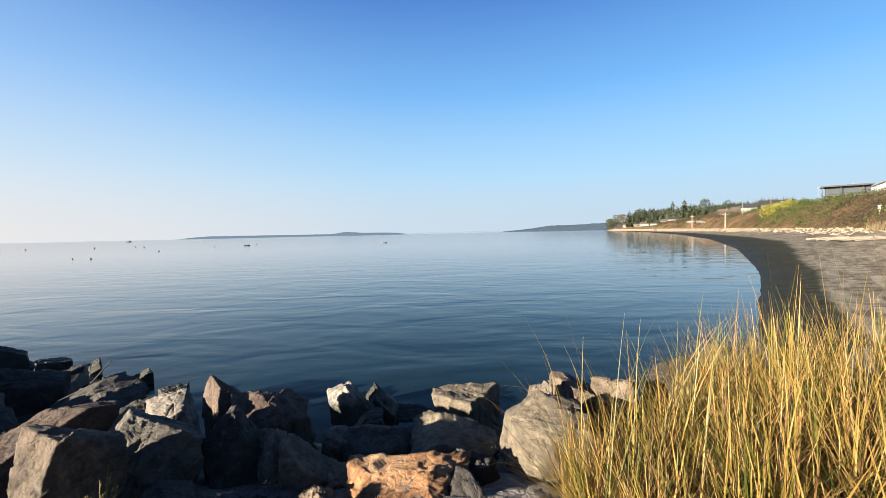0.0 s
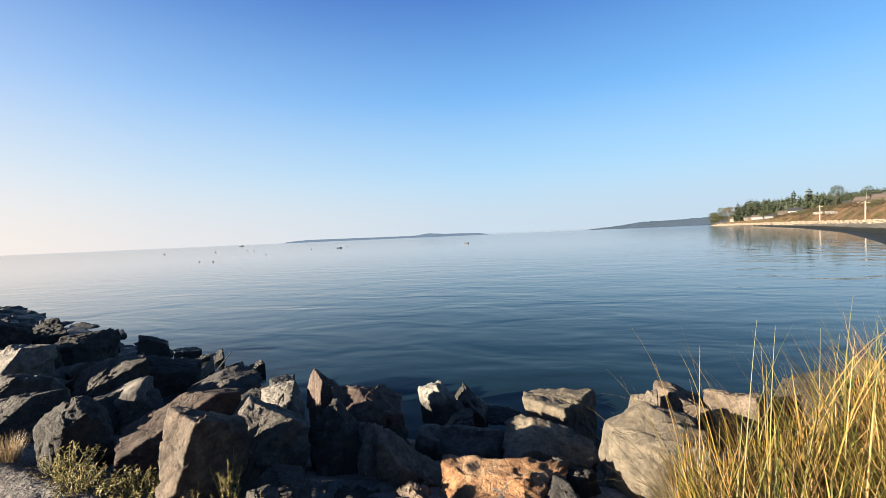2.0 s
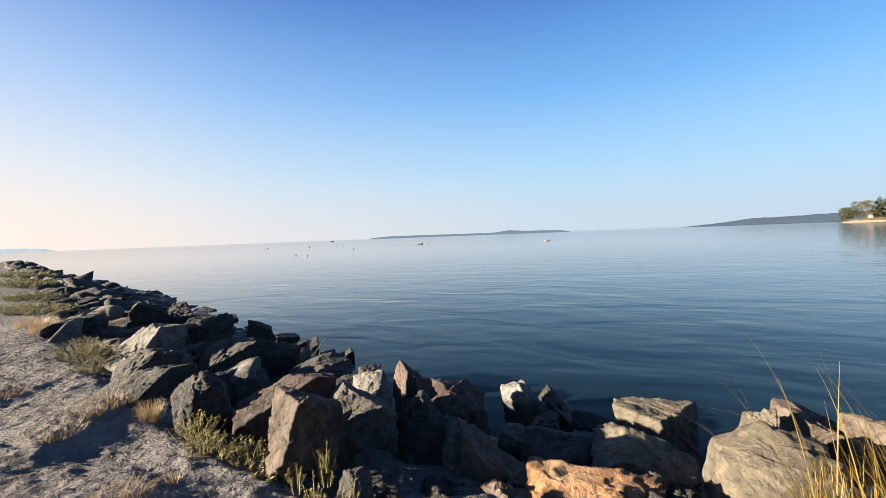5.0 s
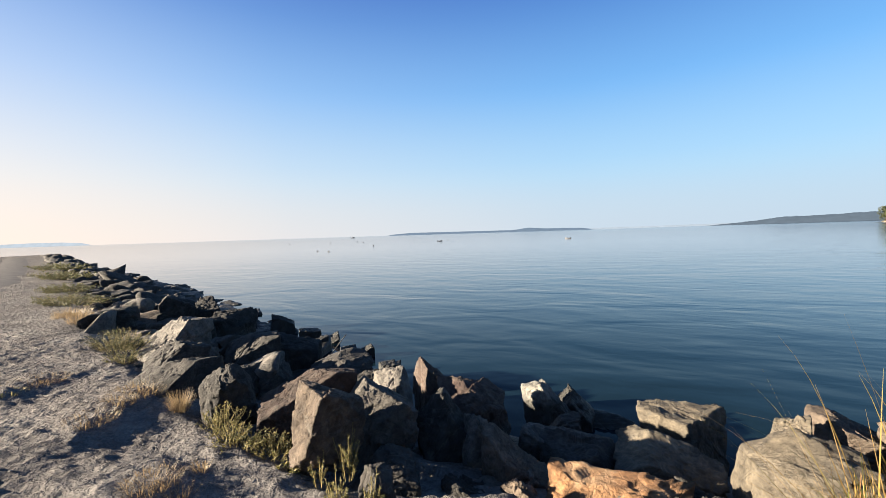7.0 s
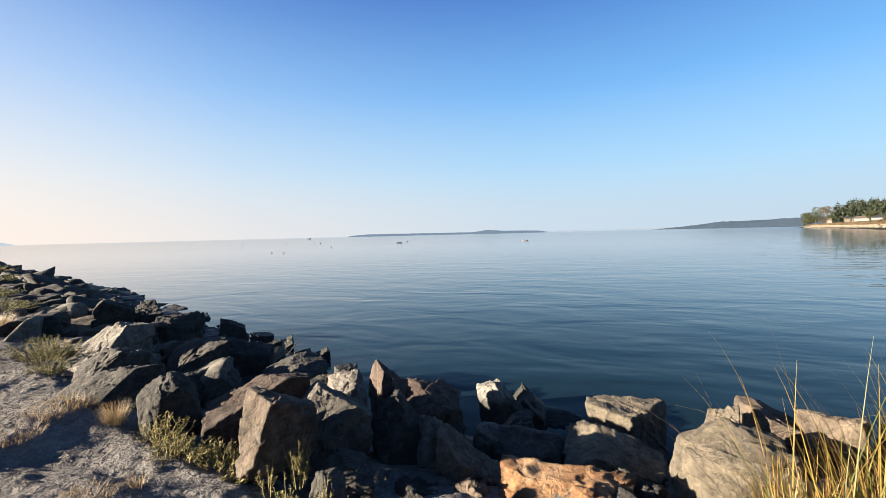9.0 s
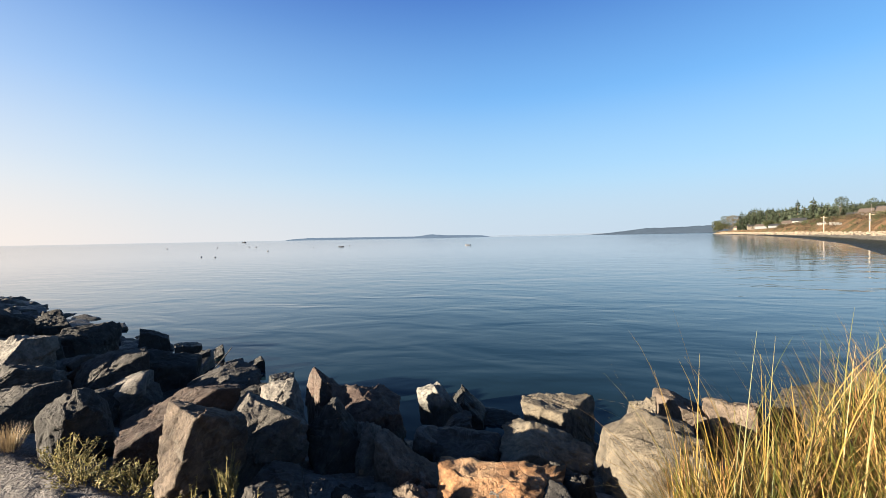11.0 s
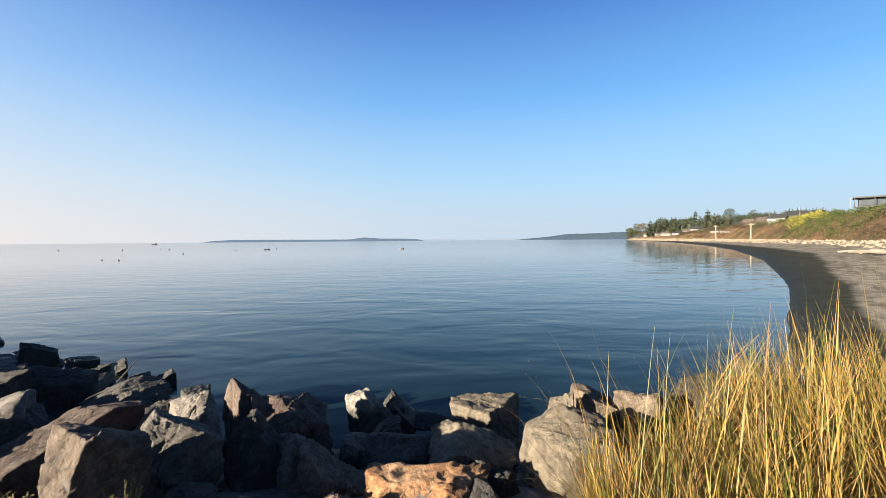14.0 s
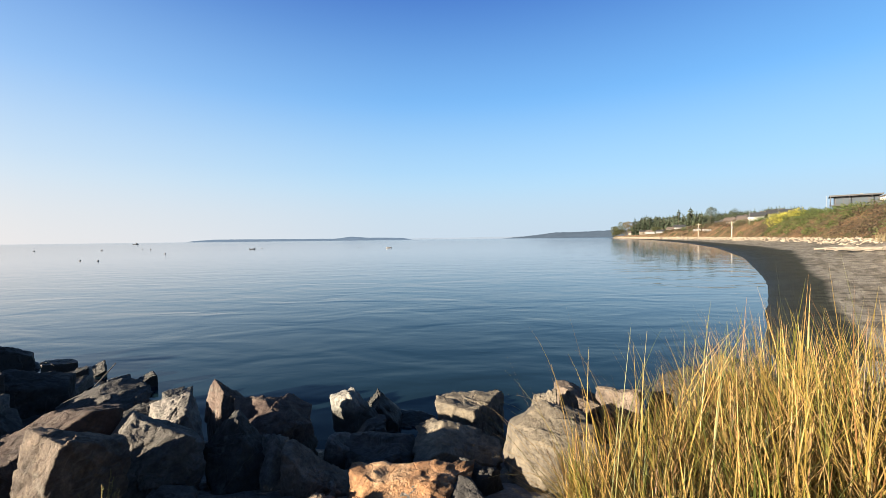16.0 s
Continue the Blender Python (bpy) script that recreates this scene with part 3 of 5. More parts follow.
def stone_mesh(name, size, seed, mat, level=3, chips=7, planes=(), rough=1.0):
    """A quarried rock. A block of the given width, depth and height, cut by planes (a normal, and its distance from the centre, where the block's half sides are 1),
    with corners knocked off, broken patches of two sizes, fracture beds and a rough skin."""
    rng = np.random.default_rng(seed)
    d, faces = BALLS[level]
    sharp = 120 if planes else 40

    def bound(nrm, h):
        return np.maximum(d @ nrm / h, 0.2) ** sharp
    total = 0.0
    for axis in range(3):
        for sign in (-1, 1):
            nrm = np.zeros(3)
            nrm[axis] = sign
            nrm += rng.normal(0, 0.09 if planes else 0.24, 3)
            total = total + bound(nrm / np.linalg.norm(nrm), 0.96 if planes else rng.uniform(0.72, 0.98))
    for x, y, z, h in planes:
        nrm = np.array((x, y, z), float)
        total = total + bound(nrm / np.linalg.norm(nrm), h)
    for k in range(chips):
        p = d * (total ** (-1 / sharp))[:, None]
        nrm = rng.normal(0, 1, 3)
        nrm /= np.linalg.norm(nrm)
        total = total + bound(nrm, float((p @ nrm).max()) * rng.uniform(0.78, 0.93))
    p = d * (total ** (-1 / sharp))[:, None]
    u = p + rng.uniform(0, 50, 3)
    k = (0.07 if planes else 0.22) * (layered(u * 1.3, 3) - 0.5)
    if level > 0:
        k = k + facets(p, rng, 16, 0.13) + facets(p, rng, 70, 0.12)
    if level > 2:
        k = k + facets(p, rng, 260, 0.10)
    k = k - (0.055 if planes else 0.09) * (layered(u * 3.2, 4, True) - 0.6)
    bed = rng.normal(0, 1, 3)
    t = p @ (bed / np.linalg.norm(bed)) * 3.4 + 1.2 * layered(u * 1.6, 2)
    k = k + 0.035 * (np.abs(t - np.floor(t) - 0.5) * 2) ** 3
    if level > 1:
        k = k + 0.045 * (layered(u * 11, 3) - 0.5)
    out = (p + d * (rough * 0.62 * k)[:, None]) * np.array(size) / 2
    return mesh_from(name, out, faces, mat, True)


LAID = []


def boulder(x, y, z, sx, sy, sz, turn, seed, kind="grey", planes=(), rough=1.0, chips=7, level=4, state="lying in the shore riprap"):
    me = stone_mesh("boulder", (sx, sy, sz), seed, STONES[kind], level, chips, planes, rough)
    if level == 4:
        LAID.append((x, y, max(sx, sy)))
    size = "small" if max(sx, sz) < 0.45 else "large" if max(sx, sz) > 0.85 else ""
    word = " ".join(w for w in (size, STONE_WORDS[kind], "angular boulder", state) if w)
    return thing("boulder", me, word, "boulder", "riprap boulders", at=pose(x, y, z, 0, 0, turn))


boulder(-2.42, 2.84, 0.17, 0.61, 0.49, 0.68, 41, 11, "brown", ((-0.88, -0.30, 0.36, 0.72), (0.46, -0.88, -0.08, 0.62), (0.32, 0.10, 0.94, 0.72)), chips=5)
boulder(-2.38, 3.48, -0.08, 0.81, 0.65, 0.98, 34, 12, "pale", ((0.48, 0.12, 0.87, 0.66), (-0.30, -0.50, 0.81, 0.66), (-0.74, -0.05, 0.67, 0.66), (0.22, -0.97, -0.12, 0.80)), chips=4, rough=0.75)
boulder(-2.69, 4.41, -0.22, 0.42, 0.38, 0.60, 31, 13, "pale", ((-0.25, -0.30, 0.92, 0.80), (0.8, -0.3, 0.5, 0.9)), chips=4)
boulder(-2.59, 5.37, -0.56, 0.62, 0.55, 1.15, 25, 14, "red", ((0.50, 0.05, 0.86, 0.50), (-0.88, -0.38, 0.28, 0.72), (0.45, -0.88, 0.12, 0.60)), chips=5)
boulder(-1.75, 4.64, -0.47, 0.85, 0.68, 0.86, 20, 15, "red", ((-0.45, -0.42, 0.79, 0.74), (0.42, -0.1, 0.90, 0.74), (0.38, -0.92, -0.06, 0.72)), chips=6)
boulder(-1.02, 5.57, -0.64, 0.63, 0.35, 0.89, 10, 58, "white", ((0.64, -0.05, 0.77, 0.46), (-0.72, -0.68, 0.12, 0.66), (0.62, -0.77, 0.1, 0.62), (-0.2, 0, 0.98, 0.84)), chips=2)
boulder(-0.75, 6.01, -0.89, 0.63, 0.50, 0.92, 6, 17, "dark", ((0.55, -0.1, 0.83, 0.62), (-0.70, -0.2, 0.68, 0.66)), chips=5)
boulder(-1.41, 3.81, -0.45, 0.31, 0.28, 0.85, 20, 18, "pale", ((-0.5, -0.3, 0.8, 0.82), (0.5, -0.2, 0.84, 0.85), (0.3, -0.93, 0.1, 0.8)), chips=5)
boulder(-0.96, 3.58, -0.43, 0.66, 0.53, 0.67, 15, 19, "brown", ((-0.80, -0.60, 0.06, 0.66), (0.62, -0.12, 0.77, 0.40), (0.42, -0.90, 0.05, 0.50)), chips=4)
boulder(-0.99, 4.45, -0.52, 0.28, 0.22, 0.34, 12, 20, "pale", ((0.3, -0.3, 0.9, 0.8),))
boulder(-0.52, 4.43, -0.69, 0.75, 0.56, 0.63, 6, 21, "grey", ((-0.10, -0.30, 0.95, 0.84), (0.80, -0.5, 0.3, 0.95), (-0.75, -0.55, 0.36, 1.0)), chips=6, rough=0.75)
boulder(-0.74, 5.00, -0.68, 0.35, 0.28, 0.44, 8, 22, "grey", ((-0.6, -0.2, 0.77, 0.8),))
boulder(-0.18, 3.30, -0.51, 0.98, 0.65, 0.59, 2, 23, "rust", ((-0.05, -0.45, 0.89, 0.74), (-0.85, -0.35, 0.38, 0.92), (-0.28, -0.96, 0.05, 0.84), (0.78, -0.62, 0.0, 0.80)), chips=5, rough=1.15)
boulder(0.54, 5.32, -0.71, 0.86, 0.69, 0.76, -6, 24, "tan", ((-0.42, -0.90, 0.05, 0.72), (0.84, -0.45, 0.30, 0.66)), chips=3, rough=0.75)
boulder(0.29, 4.39, -0.61, 0.93, 0.65, 0.75, -5, 25, "tan", ((0.42, -0.25, 0.87, 0.56), (-0.55, -0.25, 0.80, 0.82), (0.25, -0.97, 0.0, 0.66)), chips=5, rough=0.75)
boulder(1.21, 3.80, -0.25, 0.84, 0.67, 0.76, -19, 26, "tan", ((-0.22, -0.38, 0.90, 0.70), (0.30, -0.15, 0.94, 0.86), (-0.86, -0.50, 0.10, 0.90), (0.48, -0.87, 0.12, 0.80)), chips=6, rough=0.75)
boulder(1.30, 4.61, -0.21, 0.28, 0.23, 0.44, -16, 27, "tan", ((-0.2, -0.3, 0.93, 0.8),), chips=4)
boulder(1.81, 4.80, -0.32, 0.66, 0.46, 0.61, -22, 28, "brown", ((-0.74, -0.62, 0.22, 0.70), (0.40, 0.0, 0.92, 0.72), (0.42, -0.90, 0.1, 0.66)), chips=4)
boulder(-3.13, 3.40, 0.06, 1.02, 0.61, 0.69, 43, 29, "red", ((-0.52, -0.12, 0.85, 0.52), (0.15, 0.2, 0.97, 0.80), (0.2, -0.97, 0.1, 0.75)), chips=5)
boulder(-4.00, 3.11, 0.05, 0.52, 0.47, 0.70, 52, 30, "grey", ((-0.80, -0.50, 0.30, 0.86), (-0.35, -0.2, 0.9, 0.84), (0.45, -0.2, 0.87, 0.86), (0.4, -0.91, 0, 0.8)), chips=9)
boulder(-6.95, 4.48, 0.00, 1.10, 0.99, 1.05, 57, 31, "pale", ((-0.66, -0.20, 0.72, 0.46), (0.15, 0.1, 0.98, 0.88), (0.5, -0.86, 0.1, 0.6)), chips=4)
boulder(-6.11, 3.93, -0.04, 0.80, 0.64, 0.76, 57, 32, "grey", ((-0.55, -0.2, 0.81, 0.62), (0.3, 0.1, 0.95, 0.85), (0.3, -0.95, 0.1, 0.7)), chips=5)
boulder(-5.12, 3.26, -0.00, 1.08, 0.70, 0.76, 58, 33, "grey", ((-0.60, -0.30, 0.74, 0.40), (0.12, 0.15, 0.98, 0.80), (0.45, -0.88, 0.12, 0.55)), chips=7)
boulder(-4.63, 4.37, -0.29, 0.45, 0.41, 0.72, 47, 34, "grey", ((-0.45, -0.3, 0.84, 0.7), (0.5, -0.2, 0.84, 0.7)))
boulder(-3.98, 4.97, -0.37, 1.06, 0.74, 0.69, 39, 35, "grey", ((-0.55, -0.25, 0.80, 0.62), (0.15, -0.2, 0.97, 0.80), (0.85, -0.4, 0.3, 0.9)), chips=6)
boulder(-3.09, 4.51, -0.35, 0.49, 0.39, 0.62, 34, 36, "dark", ((0.2, -0.3, 0.93, 0.8),))
boulder(-1.72, 3.79, -0.44, 0.62, 0.50, 1.19, 24, 37, "dark", ((-0.5, -0.45, 0.74, 0.70), (0.55, -0.1, 0.83, 0.70), (0.3, -0.95, 0.1, 0.7)), chips=6)
boulder(-1.83, 2.95, -0.27, 0.45, 0.36, 0.41, 32, 38, "grey", ((-0.3, -0.5, 0.81, 0.8), (0.3, -0.2, 0.93, 0.85)))
boulder(-1.71, 2.49, -0.06, 0.25, 0.20, 0.33, 34, 39, "grey", ((-0.7, -0.4, 0.6, 0.6), (0.3, -0.4, 0.87, 0.7)))
# filler stone added in a gap, dark for the shade there
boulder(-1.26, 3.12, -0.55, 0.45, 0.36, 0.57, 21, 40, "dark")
boulder(-0.86, 3.25, -0.54, 0.29, 0.24, 0.54, 14, 41, "brown", ((-0.6, -0.6, 0.5, 0.7),))
# another added filler, dark for the shaded gap beside the rust boulder
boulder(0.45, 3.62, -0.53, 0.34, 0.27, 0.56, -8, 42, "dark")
boulder(-0.22, 6.05, -1.12, 0.63, 0.44, 0.57, 1, 44, "dark", ((0.1, -0.4, 0.9, 0.7),))
boulder(-5.80, 5.01, -0.27, 0.87, 0.69, 0.79, 49, 45, "grey", ((-0.4, -0.2, 0.9, 0.8),))
boulder(-4.84, 3.99, -0.19, 0.44, 0.36, 0.40, 50, 46, "dark")
boulder(-5.34, 5.50, -0.28, 0.82, 0.65, 0.78, 44, 47, "dark", ((0.2, -0.2, 0.95, 0.7),))
boulder(-7.66, 8.46, -0.84, 0.53, 0.48, 0.56, 43, 48, "dark", ((0.12, 0, 0.99, 0.7),))
boulder(-6.80, 7.88, -0.82, 0.35, 0.31, 0.48, 41, 49, "dark", ((-0.2, 0, 0.98, 0.7),))
boulder(-6.89, 8.47, -0.96, 0.30, 0.21, 0.28, 40, 50, "dark")
boulder(-5.78, 7.57, -0.89, 0.33, 0.30, 0.41, 38, 51, "dark", ((0.2, -0.3, 0.93, 0.7),))
boulder(-5.48, 7.79, -0.95, 0.42, 0.29, 0.48, 36, 52, "dark", ((-0.5, 0, 0.86, 0.6),))
boulder(-4.34, 6.99, -0.92, 0.42, 0.30, 0.44, 33, 53, "dark", ((0, -0.1, 0.99, 0.8),))
boulder(-8.85, 8.70, -0.80, 0.62, 0.56, 0.93, 46, 54, "dark", ((0.3, 0, 0.95, 0.7),))
boulder(2.16, 4.58, -0.21, 0.44, 0.35, 0.50, -24, 55, "brown", ((-0.5, -0.4, 0.77, 0.8),))
boulder(3.95, 5.39, -0.19, 0.45, 0.36, 0.62, -35, 56, "dark", ((-0.3, -0.4, 0.87, 0.8),))
boulder(2.87, 4.89, -0.32, 0.51, 0.41, 0.77, -29, 57, "dark")
boulder(-11.25, 8.12, -0.42, 0.79, 0.71, 0.82, 54, 45, "dark")
boulder(-9.45, 7.51, -0.50, 0.85, 0.71, 0.78, 52, 46, "dark")
boulder(-10.60, 5.39, 0.07, 0.89, 0.65, 0.51, 63, 48, "dark")
boulder(-11.33, 7.43, -0.11, 0.73, 0.68, 0.86, 57, 49, "dark")
# filler stones added deep in the front row's gaps, dark for the shade there
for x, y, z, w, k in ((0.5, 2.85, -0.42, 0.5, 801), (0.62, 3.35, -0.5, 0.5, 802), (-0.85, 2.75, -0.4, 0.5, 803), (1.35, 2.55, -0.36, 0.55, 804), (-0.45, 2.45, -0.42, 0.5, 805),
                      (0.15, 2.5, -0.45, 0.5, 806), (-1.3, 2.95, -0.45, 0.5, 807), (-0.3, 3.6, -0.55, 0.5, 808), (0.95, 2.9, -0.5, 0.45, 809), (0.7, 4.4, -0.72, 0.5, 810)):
    boulder(x, y, z - 0.34, w, w * 0.9, w * 0.65, k * 37 % 180, k, "dark", level=3, state="added to fill a shaded gap between larger boulders")


def scatter_riprap():
    """The rest of the rock bank: along the path to the far point, down to the water, and under the grass."""
    rng = random.Random(5)
    x, spots = -5.2, []
    while x > -100:
        step = 0.62 + 0.012 * abs(x)
        e, w = edge_y(x), line_y(x)
        rows = max(3, int((w - e) / (step * 1.05)))
        for k in range(rows + 1):
            t = (k + rng.uniform(-0.3, 0.3)) / rows
            spots.append((x + rng.uniform(-0.3, 0.3) * step, e + 0.35 + t * (w - e) * float(np.interp(-x, [10, 25], [0.84, 0.95])), t, step))
        x -= step * 1.15
    for x in np.arange(-4.6, 6.8, 0.55):
        for k in range(6):
            t = (k + 0.5 + rng.uniform(-0.3, 0.3)) / 6
            spots.append((x + rng.uniform(-0.2, 0.2), edge_y(x) + 0.4 + t * (line_y(x) - edge_y(x) - 0.3), t, -0.5))
    far_v, far_f = [], []
    for x, y, t, step in spots:
        near = step < 0
        if not near and any(math.hypot(x - a, y - b) < 0.55 * c for a, b, c in LAID):
            continue
        s = abs(step) * rng.uniform(0.8, 1.25)
        if near:
            z = core_height(x, y) - 0.2 - 0.08 * rng.random()
        else:
            top = float(np.interp(t, [0, 0.15, 0.45, 0.75, 1.0], [0.0, 0.03, -0.30, -0.66, -0.92]))
            z = top - 0.3 * s + rng.uniform(-0.12, 0.12) + float(np.interp(-x, [7, 14, 22, 60], [-0.14, -0.08, 0.0, 0.02]))
        kind = rng.choice(["dark", "grey", "grey", "brown", "red"]) if t > 0.3 else rng.choice(["grey", "pale", "pale", "brown"])
        seed = rng.randrange(100, 9999)
        size = (s * rng.uniform(0.9, 1.35), s * rng.uniform(0.75, 1.1), s * rng.uniform(0.6, 1.0))
        turn = rng.uniform(0, 180)
        if x > -15:
            boulder(x, y, z, *size, turn, seed, kind, chips=13, level=3 if x > -9 else 2, state="on the sloping rock bank")
        else:
            me = stone_mesh("far", size, seed, None, 2 if x > -24 else 1, 13)
            m, k = pose(x, y, z, 0, 0, turn), len(far_v)
            far_v += [m @ p.co for p in me.vertices]
            far_f += [[i + k for i in p.vertices] for p in me.polygons]
            bpy.data.meshes.remove(me)
    thing("riprap", mesh_from("riprap", far_v, far_f, STONES["grey"], True), "bank of dark grey riprap rocks along the far path", "rocks", kind="stuff")


scatter_riprap()


# ---- plants ----
class Blades:
    """Gathers thin curved leaves into one mesh."""

    def __init__(self, seed):
        self.v, self.f, self.rng = [], [], random.Random(seed)

    def blade(self, base, way, length, width, droop, segments=5, flat=None):
        way = Vector(way).normalized()
        side = Vector((-way.y, way.x, 0))
        if side.length < 0.05:
            side = Vector((1, 0, 0))
        side = side.normalized() if flat is None else Vector(flat).normalized()
        p, n0 = Vector(base), len(self.v)
        step = length / segments
        for i in range(segments + 1):
            t = i / segments
            w = width * (1 - t ** 2.2) * (0.7 + 0.6 * min(1, t * 3)) * 0.5 + 0.0004
            self.v += [tuple(p - side * w), tuple(p + side * w)]
            way = (way + Vector((0, 0, -droop * (0.3 + 1.4 * t) / segments))).normalized()
            p = p + way * step
        for i in range(segments):
            a = n0 + 2 * i
            self.f.append((a, a + 1, a + 3, a + 2))

    def leaf(self, base, way, length, width):
        """A small pointed leaf, folded along its middle."""
        way = Vector(way).normalized()
        side = way.orthogonal().normalized()
        side.rotate(Matrix.Rotation(self.rng.uniform(0, 6.28), 3, way))
        up = way.cross(side)
        b, n = Vector(base), len(self.v)
        mid = b + way * length * 0.5
        self.v += [tuple(b), tuple(mid + side * width / 2 + up * width * 0.15), tuple(b + way * length), tuple(mid - side * width / 2 + up * width * 0.15)]
        self.f += [(n, n + 1, n + 2), (n, n + 2, n + 3)]

    def mesh(self, name, mat):
        return mesh_from(name, self.v, self.f, mat, False)


def dune_grass():
    g = Blades(21)
    r = g.rng
    for _ in range(250):
        t = r.random()
        cx = 1.02 + 2.8 * t + r.uniform(-0.1, 0.15)
        cy = 1.95 + r.random() ** 1.2 * (0.9 + 1.9 * t) - 0.2 * t
        inner = min(1.0, max(0.0, (cx - 1.0) / 1.8))
        base = core_height(cx, cy) * 0.5 - 0.04
        lean = Vector((r.gauss(-0.12, 0.34), r.gauss(-0.1, 0.3), 0))
        for _ in range(int(14 + 18 * inner)):
            a, s = r.uniform(0, 6.283), 0.03 + 0.62 * r.random() ** 1.8
            out = Vector((math.cos(a), math.sin(a), 0))
            length = r.uniform(0.36, 0.95) * (0.66 + 0.52 * inner + 0.62 * max(0.0, t - 0.35))
            if r.random() < 0.06:
                length *= 1.3
            way = Vector((0, 0, 1)) + out * s + lean * 0.85
            bent = r.uniform(0.9, 1.8) if r.random() < 0.14 else r.uniform(0.03, 0.5)
            g.blade((cx + out.x * r.uniform(0, 0.07), cy + out.y * r.uniform(0, 0.07), base), way, length, 0.0036 + 0.0085 * r.random() ** 2, bent * (0.5 + s), 6)
    for _ in range(200):                                    # long stray stalks arching out over the rocks
        cx, cy = r.uniform(0.95, 2.6), r.uniform(2.0, 2.9)
        way = Vector((r.uniform(-0.9, 0.5), r.uniform(-0.5, 0.4), 1))
        g.blade((cx, cy, -0.08), way, r.uniform(0.7, 1.4), r.uniform(0.003, 0.006), r.uniform(0.1, 1.2), 8)
    for _ in range(330):                                    # the ragged near side, leaning out over the rocks
        cx, cy = r.uniform(0.98, 1.35), r.uniform(1.9, 2.7)
        way = Vector((r.uniform(-1.3, -0.1), r.uniform(-0.4, 0.3), 1))
        g.blade((cx, cy, -0.1), way, r.uniform(0.3, 0.72), r.uniform(0.0022, 0.0045), r.uniform(0.0, 0.9), 6)
    for _ in range(260):                                    # long bleached blades swept over by the wind
        cx, cy = r.uniform(1.5, 3.6), r.uniform(2.0, 3.4)
        way = Vector((r.uniform(0.1, 1.0), r.uniform(-0.3, 0.3), 1))
        g.blade((cx, cy, -0.1), way, r.uniform(0.8, 1.5), r.uniform(0.004, 0.008), r.uniform(0.3, 1.5), 8)
    thing("dune_grass", g.mesh("dune_grass", DUNE_GRASS), "dense golden-green dune grass growing among the boulders", "grass", kind="stuff")


dune_grass()


# ---- the far side of the bay: trees, bushes, houses ----
CONIFER = blade_material("conifer_needles", [(0.0, (0.015, 0.022, 0.012)), (0.6, (0.023, 0.032, 0.018)), (1.0, (0.036, 0.044, 0.024))], 0.15, 0.8)
BROADLEAF = blade_material("broad_leaves", [(0.0, (0.020, 0.027, 0.010)), (0.6, (0.033, 0.039, 0.015)), (1.0, (0.050, 0.050, 0.021))], 0.25, 0.8)
AUTUMN = blade_material("autumn_leaves", [(0.0, (0.046, 0.038, 0.017)), (0.6, (0.068, 0.053, 0.024)), (1.0, (0.088, 0.070, 0.032))], 0.25, 0.8)
YELLOW = blade_material("yellow_leaves", [(0.0, (0.113, 0.109, 0.013)), (0.6, (0.179, 0.165, 0.023)), (1.0, (0.225, 0.206, 0.040))], 0.25, 0.8)
GREEN = blade_material("green_leaves", [(0.0, (0.019, 0.029, 0.006)), (0.6, (0.033, 0.046, 0.009)), (1.0, (0.053, 0.063, 0.014))], 0.25, 0.8)
BROWN = blade_material("brown_twigs", [(0.0, (0.017, 0.013, 0.008)), (0.5, (0.034, 0.021, 0.012)), (0.85, (0.050, 0.031, 0.016)), (1.0, (0.030, 0.033, 0.010))], 0.15, 0.85)
REED = blade_material("reed_straw", [(0.0, (0.050, 0.040, 0.019)), (0.5, (0.084, 0.062, 0.030)), (1.0, (0.115, 0.086, 0.046))], 0.2, 0.8)
BARK = plain("bark", (0.060, 0.043, 0.030), (0.102, 0.076, 0.055), 3, 0.9, 0.02)
WHITE_PAINT = plain("white_paint", (0.150, 0.147, 0.140), (0.190, 0.187, 0.180), 2, 0.6, 0.002)
GREY_PAINT = plain("grey_cladding", (0.070, 0.073, 0.076), (0.095, 0.098, 0.10), 2, 0.7, 0.004)
TAN_PAINT = plain("tan_cladding", (0.085, 0.070, 0.054), (0.11, 0.092, 0.072), 2, 0.7, 0.004)
DARK_CLAD = plain("dark_cladding", (0.012, 0.012, 0.014), (0.020, 0.021, 0.023), 2, 0.6, 0.004)
DARK_ROOF = plain("dark_roofing", (0.011, 0.012, 0.014), (0.021, 0.022, 0.024), 2, 0.8, 0.006)
BROWN_ROOF = plain("brown_shingles", (0.040, 0.031, 0.026), (0.065, 0.050, 0.041), 2, 0.9, 0.01)
GLASS = plain("window_glass", (0.025, 0.034, 0.043), (0.038, 0.047, 0.055), 1, 0.05, 0.0002, 0.6)
POST_WOOD = plain("pole_wood", (0.170, 0.140, 0.106), (0.238, 0.200, 0.157), 2, 0.85, 0.006)
DRIFTWOOD = plain("driftwood", (0.095, 0.080, 0.062), (0.150, 0.129, 0.104), 1.5, 0.9, 0.02, 0.3, 0.5)
BUOY_DARK = plain("buoy_dark", (0.025, 0.025, 0.030), (0.051, 0.051, 0.055), 2, 0.5, 0.001)


